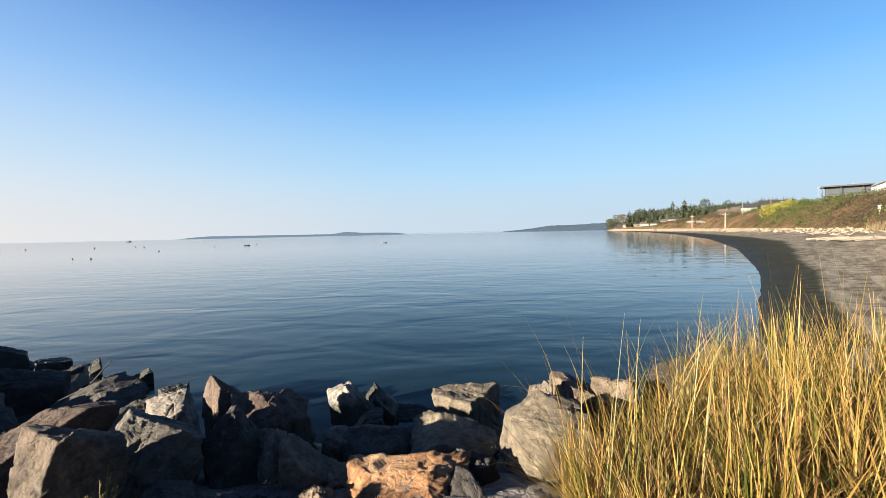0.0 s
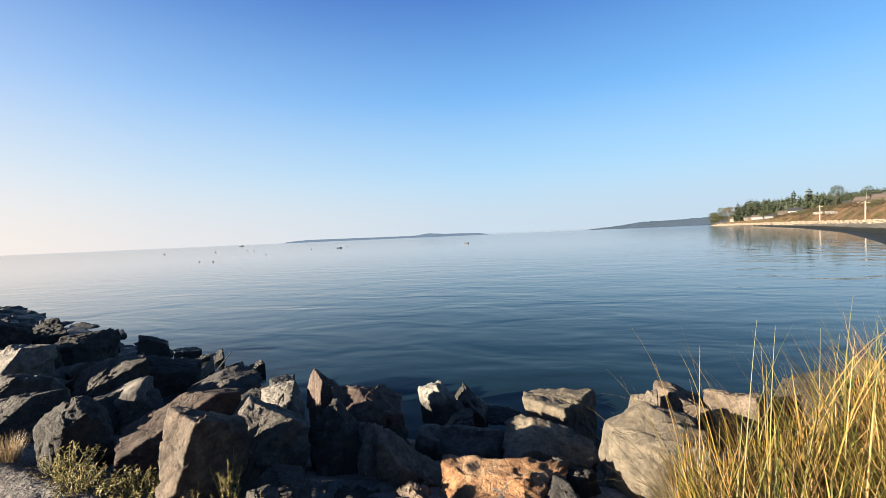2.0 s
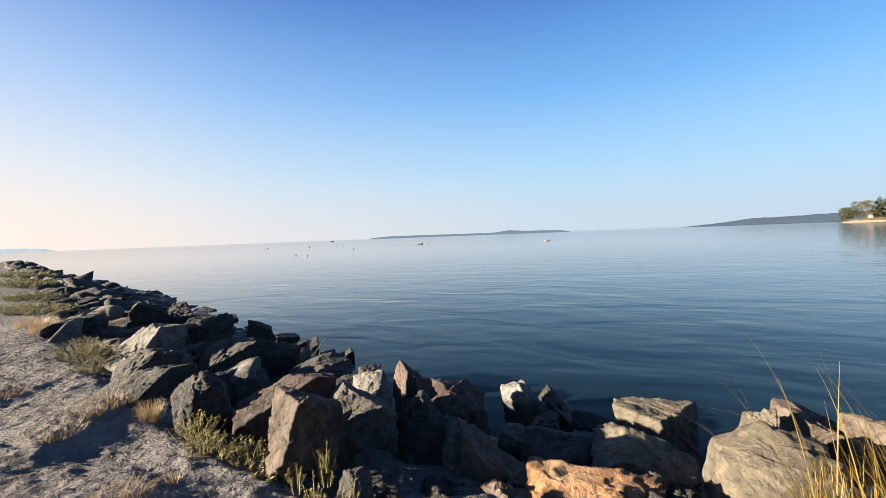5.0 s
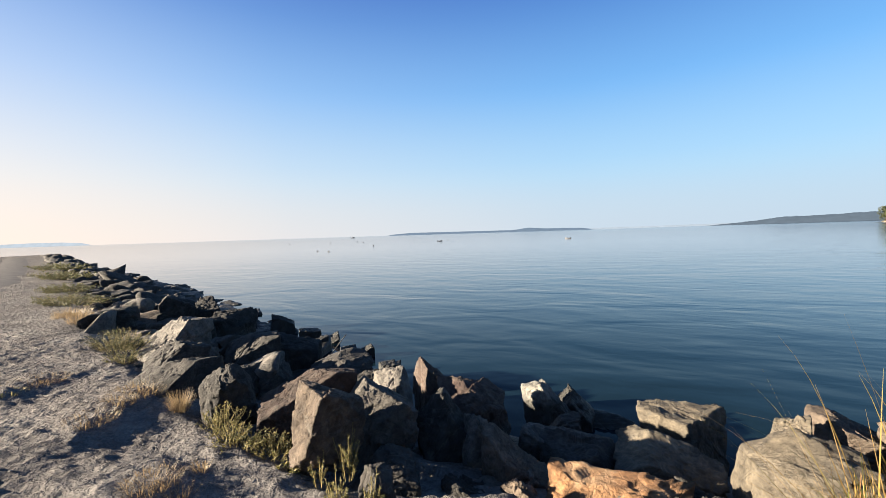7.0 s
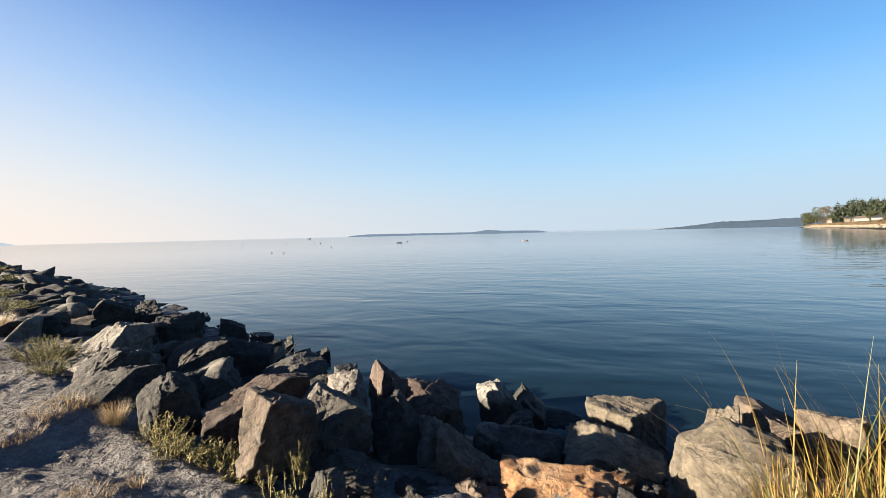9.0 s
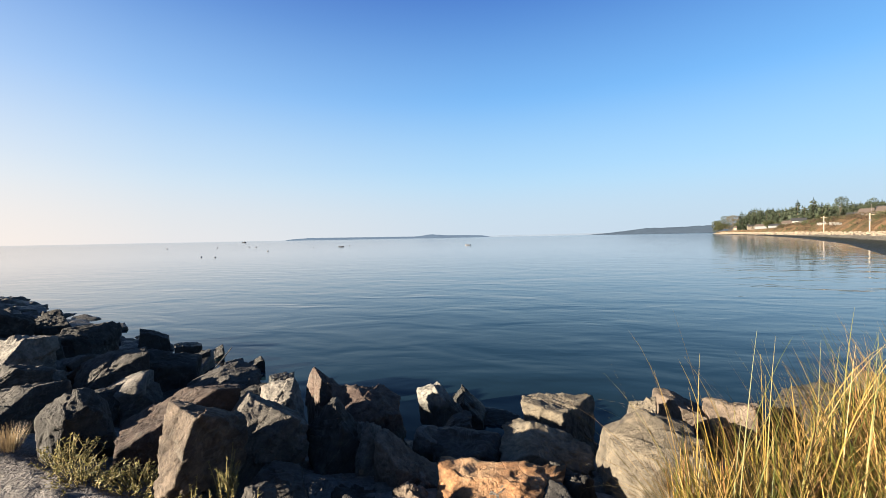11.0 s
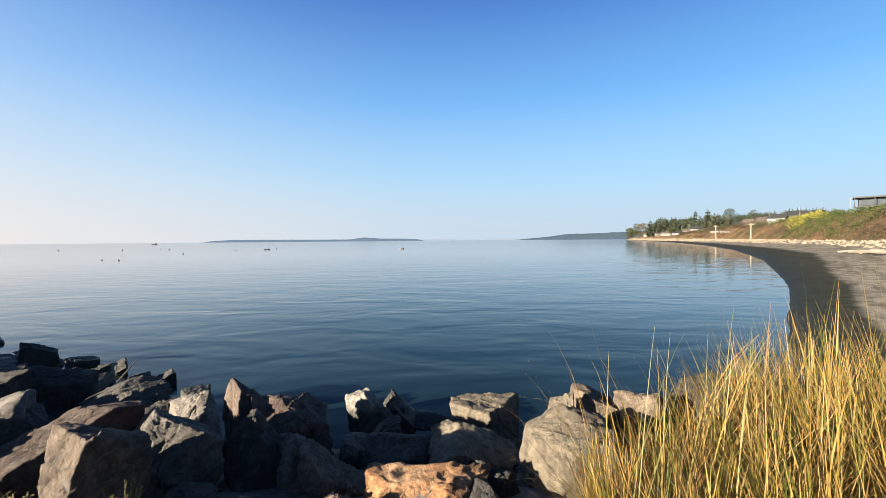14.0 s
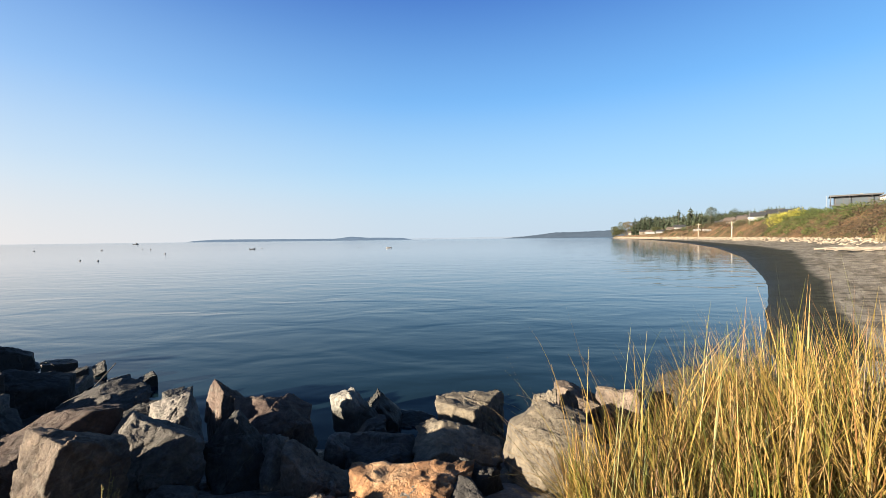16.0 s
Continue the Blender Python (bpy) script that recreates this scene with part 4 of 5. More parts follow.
def leaf_cloud(b, centre, radius, count, size):
    """Loose leaves through an uneven round mass, thicker at its skin."""
    r = b.rng
    for _ in range(count):
        d = Vector((r.gauss(0, 1), r.gauss(0, 1), r.gauss(0, 1))).normalized()
        k = (0.45 + 0.55 * r.random() ** 0.5) * (1 + 0.25 * noise.noise(Vector(centre) + d * 1.7))
        p = Vector(centre) + Vector((d.x * radius[0], d.y * radius[1], d.z * radius[2])) * k
        b.leaf(p, d + Vector((r.gauss(0, 0.7), r.gauss(0, 0.7), r.gauss(0, 0.7))), size * r.uniform(0.7, 1.4), size * r.uniform(0.5, 0.9))


def conifer_into(b, base, height, width, whorls=13):
    """Drooping boughs in rising whorls, shorter to the top, with gaps."""
    r = b.rng
    for k in range(whorls):
        t = 0.12 + 0.88 * k / whorls
        z = height * t
        reach = width * 0.5 * (1 - t) ** 0.62 * r.uniform(0.6, 1.25) + 0.25
        for j in range(9):
            a = j * 0.7 + k * 2.4 + r.uniform(-0.3, 0.3)
            if r.random() < 0.12:
                continue
            way = Vector((math.cos(a), math.sin(a), -0.25))
            L = reach * r.uniform(0.65, 1.1)
            for q in range(3):
                b.leaf(Vector(base) + Vector((0, 0, z + q * 0.12)) + way * L * 0.28 * q, way + Vector((r.gauss(0, 0.25), r.gauss(0, 0.25), r.gauss(0, 0.2))), L * 0.7, L * 0.75 + 0.35)
    for q in range(4):
        b.leaf(Vector(base) + Vector((0, 0, height * (0.9 + 0.02 * q))), Vector((r.gauss(0, 0.12), r.gauss(0, 0.12), 1)), height * 0.1, 0.5)


def conifer(x, y, z, height, width, seed):
    root = thing("conifer", None, "tall dark green conifer standing behind the houses", "tree", "conifers on the point", at=pose(x, y, z))
    bm = tube(bmesh.new(), [(0, 0, -0.5), (0.1, 0, height * 0.4), (0.05, 0.05, height * 0.95)], [0.4, 0.26, 0.04])
    part("trunk", bm, BARK, root)
    b = Blades(seed)
    conifer_into(b, (0, 0, 0), height, width, 15)
    crown = new("crown", b.mesh("crown", CONIFER))
    crown.parent = root


def broad_tree(x, y, z, height, width, seed, mat, label):
    root = thing("tree", None, label, "tree", "broadleaf trees on the point", at=pose(x, y, z))
    b = Blades(seed)
    r = b.rng
    bm = tube(bmesh.new(), [(0, 0, -0.5), (0.2, 0.1, height * 0.3), (0.1, 0.2, height * 0.7)], [0.4, 0.3, 0.1])
    for k in range(9):
        a, t = k * 2.4, r.uniform(0.16, 0.85)
        c = Vector((math.cos(a) * width * 0.28 * r.uniform(0.5, 1.1), math.sin(a) * width * 0.28, height * t))
        tube(bm, [(0.15, 0.1, height * 0.3), c * 0.6 + Vector((0, 0, height * 0.15)), c], [0.16, 0.1, 0.04], 5)
        leaf_cloud(b, c, (width * 0.27, width * 0.27, height * 0.18), 360, 0.72)
    leaf_cloud(b, (0, 0, height * 0.85), (width * 0.22, width * 0.22, height * 0.15), 260, 0.72)
    part("trunk", bm, BARK, root)
    crown = new("crown", b.mesh("crown", mat))
    crown.parent = root


def land_z(x, y):
    """Height of the far land under a place."""
    best = None
    for v in range(20, 740, 8):
        p = shore(v, 0)
        n = (shore(v, 1) - p)
        d = Vector((x, y, 0)) - Vector((p.x, p.y, 0))
        along = abs(d.x * -n.y + d.y * n.x)
        u = d.x * n.x + d.y * n.y
        if u > -1 and (best is None or along < best[0]):
            best = (along, shore_z(v, u))
    return best[1]


def point_trees():
    r = random.Random(9)
    tall = [(289, 600, 23.7, 10), (297, 600, 28.5, 11), (298, 590, 29.6, 10), (302, 585, 26.0, 11), (304, 575, 24.6, 11), (306, 565, 25.6, 12), (307, 555, 26.6, 12), (309, 545, 27.5, 11),
            (300, 520, 23.3, 10), (279, 475, 32.5, 11), (282, 470, 25.6, 10), (287, 465, 33.5, 12), (288, 455, 28.3, 11), (290, 450, 26.0, 10), (298, 455, 27.4, 10), (297, 430, 23.3, 8.5),
            (299, 425, 24.1, 8.4), (297, 400, 23.6, 8), (300, 395, 23.7, 8), (303, 390, 24.4, 7)]
    for k in range(16):
        y = r.uniform(430, 620)
        tall.append((float(np.interp(y, [430, 620], [302, 312])) + r.uniform(-6, 14), y, r.uniform(19, 25), r.uniform(8, 11)))
    for k, (x, y, top, w) in enumerate(tall):
        z = land_z(x, y)
        conifer(x, y, z, top - z, w * 1.15, 300 + k)
    for k, (x, y, top, w) in enumerate([(296, 445, 33.6, 17), (294, 405, 29.6, 12)]):
        z = land_z(x, y)
        broad_tree(x, y, z, (top - z) * 0.97, w, 41 + k, CONIFER, "round-headed dark green pine rising above the houses")
    for k, (x, y, top, w) in enumerate([(290, 672, 18.7, 15), (295, 662, 25.6, 20), (296, 676, 13.1, 18), (303, 640, 18.2, 13), (288, 540, 14.2, 11), (277, 500, 11.7, 10), (286, 470, 18.3, 11), (286, 450, 17.4, 10)]):
        z = land_z(x, y)
        broad_tree(x, y, z, top - z, w, 50 + k, BROADLEAF, "round green broadleaf tree on the low point")
    z = land_z(301, 650)
    broad_tree(301, 650, z, 25.8 - z, 18, 70, AUTUMN, "broadleaf tree turning orange-brown on the low point")
    b = Blades(77)
    line = ([260, 300, 350, 400, 450, 500, 560, 640], [252, 282, 312, 335, 350, 352, 335, 318])
    for _ in range(560):
        y = r.uniform(260, 650)
        x = float(np.interp(y, *line)) + r.uniform(-12, 36)
        h = float(np.interp(y, [260, 340, 420, 650], [8, 11, 17, 19])) * r.uniform(0.85, 1.35)
        conifer_into(b, (x, y, WATER + 9), h, h * 0.55, 9)
    thing("far_woods", b.mesh("far_woods", CONIFER), "dark conifer woods behind the houses", "trees", kind="stuff")


point_trees()


def bank_plants():
    """Brush on the bluff: brown scrub and green shrubs, thinner on the bare earth."""
    mats = {"brown": (BROWN, Blades(91)), "green": (GREEN, Blades(92)), "olive": (BROADLEAF, Blades(93))}
    r = random.Random(12)
    for _ in range(1500):
        v = 20 + 330 * r.random() ** 1.4
        f, d = bank_foot(v), 1.4 * bank_height(v)
        u = f + d * r.uniform(0.08, 1.0)
        q = fractal(v * 0.035, u * 0.05, 4, 3)
        if v > 150 and (u - f) / d < 0.66 and r.random() < 0.93:
            continue
        kind = "green" if (q > 0.12 and v < 170) or (95 < v < 135 and r.random() < 0.6) else "olive" if q > -0.1 and r.random() < 0.5 else "brown"
        p = shore(v, u)
        s = r.uniform(0.7, 1.7)
        leaf_cloud(mats[kind][1], (p.x, p.y, p.z + 0.25 * s), (s, s, s * 0.75), 42, 0.20 + 0.0012 * v)
    words = {"brown": "brown leafless scrub covering the bluff", "green": "green shrubs covering the bluff", "olive": "dull olive brush along the bluff"}
    for k, (mat, b) in mats.items():
        thing("scrub", b.mesh("scrub", mat), words[k], "scrub", kind="stuff")
    for k, (v, t, s) in enumerate([(138, 0.55, 3.0), (142, 0.8, 2.6), (134, 0.8, 2.2)]):
        f, d = bank_foot(v), 1.4 * bank_height(v)
        p = shore(v, f + d * t)
        b = Blades(120 + k)
        for _ in range(6):
            leaf_cloud(b, (r.uniform(-s, s) * 0.6, r.uniform(-s, s) * 0.6, r.uniform(0, s * 0.7)), (s * 0.6, s * 0.6, s * 0.5), 80, 0.4)
        thing("bush", b.mesh("bush", YELLOW), "bright yellow-green bush on the bluff", "bush", "yellow bushes", at=Matrix.Translation(p))
    g = Blades(140)
    for _ in range(900):
        v = r.uniform(42, 66)
        p = shore(v, bank_foot(v) + r.uniform(-3.0, 1.0))
        g.blade(p, (r.gauss(0, 0.12), r.gauss(0, 0.12), 1), r.uniform(0.6, 1.5), 0.05, 0.15, 3, (1, -1, 0))
    thing("beach_grass", g.mesh("beach_grass", REED), "tall straw-coloured grass at the foot of the bluff", "grass", kind="stuff")


bank_plants()


def window(parent, x, y, z, w, h, rows=1, cols=1):
    """A window set into a wall that faces -y at y."""
    bm = bmesh.new()
    t = 0.07
    for k in range(cols + 1):
        box(bm, x + w * k / cols - t / 2, y - 0.05, z, x + w * k / cols + t / 2, y + 0.02, z + h)
    for z0 in (z, z + h - t):
        box(bm, x, y - 0.045, z0, x + w, y + 0.02, z0 + t)
    win = part("window", bm, WHITE_PAINT if parent.get("pale") else DARK_CLAD, parent)
    bm = box(bmesh.new(), x, y - 0.02, z, x + w, y + 0.01, z + h)
    part("pane", bm, GLASS, win)


def gable_house(x, y, turn, w, d, h, roof, wall, roof_mat, label, wins=3, z=None):
    root = thing("house", None, label, "house", "houses on the bluff", at=pose(x, y, (land_z(x, y) if z is None else z) - 0.3, 0, 0, turn))
    root["pale"] = 1
    bm = box(bmesh.new(), -w / 2, -d / 2, 0, w / 2, d / 2, h, 0.03)
    a = [bm.verts.new(p) for p in ((-w / 2, -d / 2, h), (w / 2, -d / 2, h), (0, -d / 2, h + roof))]
    c = [bm.verts.new(p) for p in ((-w / 2, d / 2, h), (w / 2, d / 2, h), (0, d / 2, h + roof))]
    bm.faces.new(a)
    bm.faces.new(c[::-1])
    part("wall", bm, wall, root)
    bm = bmesh.new()
    o, t = 0.6, 0.22
    k = roof / (w / 2)
    for s in (-1, 1):
        ring = []
        for yy in (-d / 2 - o, d / 2 + o):
            ring += [(0, yy, h + roof + 0.02), (s * (w / 2 + o), yy, h - o * k + 0.02), (s * (w / 2 + o), yy, h - o * k + 0.02 + t), (0, yy, h + roof + 0.02 + t)]
        v = [bm.verts.new(p) for p in ring]
        for f in ((0, 1, 2, 3), (7, 6, 5, 4), (0, 4, 5, 1), (1, 5, 6, 2), (2, 6, 7, 3), (3, 7, 4, 0)):
            bm.faces.new([v[i] for i in f])
    bmesh.ops.recalc_face_normals(bm, faces=bm.faces)
    rf = part("roof", bm, roof_mat, root)
    part("chimney", box(bmesh.new(), w * 0.2, -0.4, h + roof * 0.3, w * 0.2 + 0.7, 0.4, h + roof + 0.8, 0.03), BROWN_ROOF, rf)
    for i in range(wins):
        ww = w / (wins * 1.6)
        window(root, -w / 2 + w * (i + 0.5) / wins - ww / 2, -d / 2, 0.9, ww, 1.4, 1, 2)
    if roof > 1.5:
        window(root, -0.7, -d / 2, h - 0.1, 1.4, roof * 0.45, 1, 2)
    part("door", box(bmesh.new(), w / 2 - 1.2, -d / 2 - 0.06, 0, w / 2 - 0.25, -d / 2 + 0.01, 2.1, 0.01), GREY_PAINT, root)


def modern_house():
    """Dark flat-roofed house with a deep overhang, a glazed front and a railed deck."""
    root = thing("house", None, "dark modern house with a flat overhanging roof on the bluff", "house", at=pose(113.6, 110.6, 9.6, 0, 0, -42) @ Matrix.Diagonal((0.78, 0.78, 0.85, 1)))
    part("wall", box(bmesh.new(), -5.6, -3.5, -1.5, 5.4, 3.5, 2.75, 0.02), DARK_CLAD, root)
    roof = part("roof", box(bmesh.new(), -7.0, -5.6, 2.77, 6.0, 4.2, 3.1, 0.04), DARK_ROOF, root)
    part("fascia", box(bmesh.new(), -7.1, -5.72, 2.7, 6.1, -5.6, 3.15, 0.01), DARK_CLAD, roof)
    part("vent", box(bmesh.new(), 1.0, 0, 3.1, 1.7, 0.7, 3.7, 0.02), GREY_PAINT, roof)
    for i in range(4):
        window(root, -5.2 + i * 2.0, -3.5, 0.25, 1.8, 2.3, 1, 2)
    window(root, 3.2, -3.5, 1.0, 1.8, 1.2, 1, 2)
    part("deck", box(bmesh.new(), -7.0, -6.0, -0.25, 5.8, -3.5, 0.0, 0.02), DARK_CLAD, root)
    rail = part("railing", box(bmesh.new(), -7.0, -5.98, 0.95, 5.8, -5.92, 1.0, 0.01), DARK_CLAD, root)
    post = box(bmesh.new(), -0.04, -0.04, 0, 0.04, 0.04, 0.95, 0.005)
    first = part("post", post, DARK_CLAD, rail)
    first.location = (-6.9, -5.94, 0)
    for i in range(1, 9):
        o = new("post", first.data)
        o.parent, o.location = rail, (-6.9 + i * 1.56, -5.94, 0)
    for x in (-6.7, -2.0, 3.4):
        part("column", box(bmesh.new(), x - 0.1, -5.4, 0.0, x + 0.1, -5.2, 2.77, 0.01), DARK_CLAD, root)


modern_house()
gable_house(132.6, 117.6, -40, 10, 9, 2.8, 2.2, WHITE_PAINT, BROWN_ROOF, "white gabled house on the bluff beside the dark one", 2, 9.3)
WHITE_WALL, GREY_WALL, TAN_WALL = (WHITE_PAINT, "white"), (GREY_PAINT, "grey"), (TAN_PAINT, "tan")
for x, y, w, top, (paint, tint), roofing, where in (
        (185.5, 220, 12.5, 15.3, GREY_WALL, DARK_ROOF, "along the bluff"), (192, 240, 9, 15.0, WHITE_WALL, BROWN_ROOF, "along the bluff"), (178, 226, 8, 14.2, WHITE_WALL, DARK_ROOF, "along the bluff"),
        (214.4, 285, 9.5, 15.6, WHITE_WALL, DARK_ROOF, "along the bluff"), (205, 272, 8, 14.6, TAN_WALL, BROWN_ROOF, "along the bluff"), (216.5, 300, 9.5, 14.8, WHITE_WALL, BROWN_ROOF, "along the bluff"),
        (228.6, 330, 7.5, 13.6, WHITE_WALL, DARK_ROOF, "along the bluff"), (224, 318, 7, 13.2, GREY_WALL, DARK_ROOF, "along the bluff"), (250.7, 425, 9.6, 13.3, WHITE_WALL, DARK_ROOF, "near the shore"),
        (245.8, 430, 8.5, 11.2, WHITE_WALL, BROWN_ROOF, "near the shore"), (261, 428, 9, 11.4, WHITE_WALL, BROWN_ROOF, "near the shore"), (270, 432, 8, 11.0, WHITE_WALL, DARK_ROOF, "near the shore"),
        (240, 440, 8, 8.6, GREY_WALL, DARK_ROOF, "near the shore"), (291.7, 560, 13, 10.4, GREY_WALL, BROWN_ROOF, "among trees on the point"), (295.3, 590, 9, 11.2, TAN_WALL, DARK_ROOF, "among trees on the point"),
        (289.3, 606, 12, 9.6, TAN_WALL, BROWN_ROOF, "among trees on the point")):
    ground = land_z(x, y)
    rise = min(2.4, 0.34 * (top - ground))
    gable_house(x, y, 62 + (x * 7 + y * 3) % 40 - math.degrees(math.atan2(x, y)), 8, w, top - ground - rise + 0.3, rise, paint, roofing, tint + " gabled house " + where, 2, ground)


def fence(points, label):
    root = thing("fence", None, label, "fence", "white fences on the bluff", at=pose(*points[0], land_z(*points[0])))
    for (x0, y0), (x1, y1) in zip(points, points[1:]):
        n = max(2, int(math.hypot(x1 - x0, y1 - y0) / 2.4))
        rail = []
        for k in range(n + 1):
            t = k / n
            x, y = x0 + (x1 - x0) * t, y0 + (y1 - y0) * t
            p = Vector((x - points[0][0], y - points[0][1], land_z(x, y) - land_z(*points[0])))
            part("post", box(bmesh.new(), p.x - 0.08, p.y - 0.08, p.z - 0.2, p.x + 0.08, p.y + 0.08, p.z + 1.15), WHITE_PAINT, root)
            rail.append(p)
        for z in (0.35, 0.7, 1.05):
            part("rail", tube(bmesh.new(), [p + Vector((0, 0, z)) for p in rail], [0.09] * len(rail), 4), WHITE_PAINT, root)


fence([(137, 205), (147, 228), (156, 250)], "white rail fence along the top of the bluff")
fence([(172, 285), (186, 316)], "white rail fence along the top of the bluff")


def utility_pole(x, y, z, h):
    root = thing("utility_pole", None, "weathered wooden utility pole at the back of the beach", "pole", "utility poles", at=pose(x, y, z, 0, 0, -30))
    part("post", tube(bmesh.new(), [(0, 0, -0.5), (0, 0, h * 0.5), (0.02, 0, h)], [0.22, 0.19, 0.15], 10), POST_WOOD, root)
    part("crossarm", box(bmesh.new(), -1.1, -0.2, h - 0.75, 1.1, -0.08, h - 0.6, 0.015), POST_WOOD, root)
    part("box", box(bmesh.new(), -0.3, -0.5, h * 0.55, 0.3, -0.18, h * 0.55 + 0.9, 0.04), GREY_PAINT, root)


for v, u, h in ((168, 17.5, 6.4), (222, 15.8, 7.4)):
    p = shore(v, u)
    utility_pole(p.x, p.y, p.z, h)


def flagpole(x, y, h):
    root = thing("flagpole", None, "slim white flagpole on the bluff", "pole", "flagpoles", at=pose(x, y, land_z(x, y)))
    part("pole", tube(bmesh.new(), [(0, 0, -0.3), (0, 0, h)], [0.05, 0.035], 8), WHITE_PAINT, root)
    part("finial", stone_free_ball(0.12, h + 0.08), WHITE_PAINT, root)


def stone_free_ball(r, z):
    bm = bmesh.new()
    bmesh.ops.create_icosphere(bm, subdivisions=2, radius=r, matrix=Matrix.Translation((0, 0, z)))
    return bm


for x, y, h in ((106.7, 112, 4.2), (157.5, 189, 7), (166, 230, 6), (122, 160, 5)):
    flagpole(x, y, h)


def notice_sign():
    v = 76
    p = shore(v, bank_foot(v) + 2.2)
    root = thing("sign", None, "small blank white sign on a post on the bluff", "sign", at=pose(*p, 0, 0, -45))
    part("post", box(bmesh.new(), -0.05, -0.05, -0.3, 0.05, 0.05, 1.6, 0.005), POST_WOOD, root)
    part("board", box(bmesh.new(), -0.2, -0.09, 1.0, 0.2, -0.05, 1.65, 0.01), WHITE_PAINT, root)


notice_sign()


# ---- beach clutter ----
def beach_rocks():
    r = random.Random(31)
    vv, ff = [], []
    for _ in range(1300):
        v = 60 + 560 * r.random() ** 1.3
        u = bank_foot(v) - 0.5 - 6.5 * r.random() ** 1.5
        s = r.uniform(0.3, 0.85) * (0.4 + v / 300)
        me = stone_mesh("r", (s * r.uniform(0.9, 1.6), s, s * 0.8), r.randrange(9999), None, 0, 5)
        p = shore(v, u)
        m, k = pose(p.x, p.y, p.z + 0.1 * s, 0, 0, r.uniform(0, 180)), len(vv)
        vv += [m @ q.co for q in me.vertices]
        ff += [[i + k for i in q.vertices] for q in me.polygons]
        bpy.data.meshes.remove(me)
    thing("beach_rocks", mesh_from("beach_rocks", vv, ff, plain("pale_beach_stone", (0.10, 0.081, 0.060), (0.175, 0.143, 0.106), 0.4, 0.9, 0.03), True),
          "band of pale tan boulders at the top of the beach", "rocks", kind="stuff")


beach_rocks()


def driftwood():
    """Bleached logs: a tangled heap at the top of the beach, and a few strays along the drift line."""
    r = random.Random(44)
    for k in range(44):
        heap = k < 22
        if heap:
            q = r.random()
            p = Vector((46 + r.gauss(0, 1.2), 39.5 + 7.5 * q, shore_z(43, 11)))
            L, rad, turn = r.uniform(2.5, 6.0), r.uniform(0.05, 0.12), -44 + r.gauss(0, 22)
        else:
            v = r.uniform(40, 135)
            p = shore(v, bank_foot(v) * r.uniform(0.55, 0.9))
            L, rad, turn = r.uniform(1.5, 4.0), r.uniform(0.04, 0.09), 55 + r.gauss(0, 25)
        bend = r.uniform(-0.3, 0.3)
        pts = [(L * (t - 0.5), bend * math.sin(t * 3), 0.06 * math.sin(t * 9 + k)) for t in (0, 0.2, 0.4, 0.6, 0.8, 1.0)]
        bm = tube(bmesh.new(), pts, [rad * 1.25, rad, rad * 0.95, rad * 0.9, rad * 0.8, rad * 0.6], 9)
        me = bpy.data.meshes.new("driftwood_log")
        bm.to_mesh(me)
        bm.free()
        me.materials.append(DRIFTWOOD)
        thing("driftwood_log", me, "bleached pale driftwood log lying on the upper beach", "log", "driftwood logs",
              at=pose(p.x, p.y, p.z + rad * 0.6 + (0.12 * r.random() if heap else 0), 0, r.uniform(-4, 4), turn))
    bm = tube(bmesh.new(), [(-5.87, 6.85, -0.86), (-5.83, 7.2, -0.64), (-5.81, 7.55, -0.42)], [0.016, 0.013, 0.008], 7)
    me = bpy.data.meshes.new("branch")
    bm.to_mesh(me)
    bm.free()
    me.materials.append(DRIFTWOOD)
    thing("branch", me, "thin bare stick caught among dark rocks by the water", "branch")


driftwood()


# ---- on the water ----
def buoy(x, y, s, mat=BUOY_DARK):
    root = thing("buoy", None, "small dark mooring buoy floating on the bay", "buoy", "mooring buoys", at=pose(x, y, WATER))
    bm = bmesh.new()
    bmesh.ops.create_uvsphere(bm, u_segments=14, v_segments=9, radius=s * 0.55, matrix=Matrix.Translation((0, 0, s * 0.2)) @ Matrix.Diagonal((1, 1, 0.85, 1)))
    part("float", bm, mat, root)
    part("ring", tube(bmesh.new(), [(0, 0, s * 0.5), (0, 0, s * 1.0)], [s * 0.1, s * 0.08], 6), BUOY_DARK, root)


for x, y, s in ((-147, 151, 0.42), (-55.6, 64.4, 0.22), (-51.6, 62.9, 0.22), (-125, 154, 0.42), (-118, 165, 0.36), (-107, 154, 0.42), (-71, 134.5, 0.3), (-64, 97, 0.3), (-67.5, 158, 0.36), (-28.5, 147, 0.24), (-9.3, 128, 0.22)):
    buoy(x, y, s)


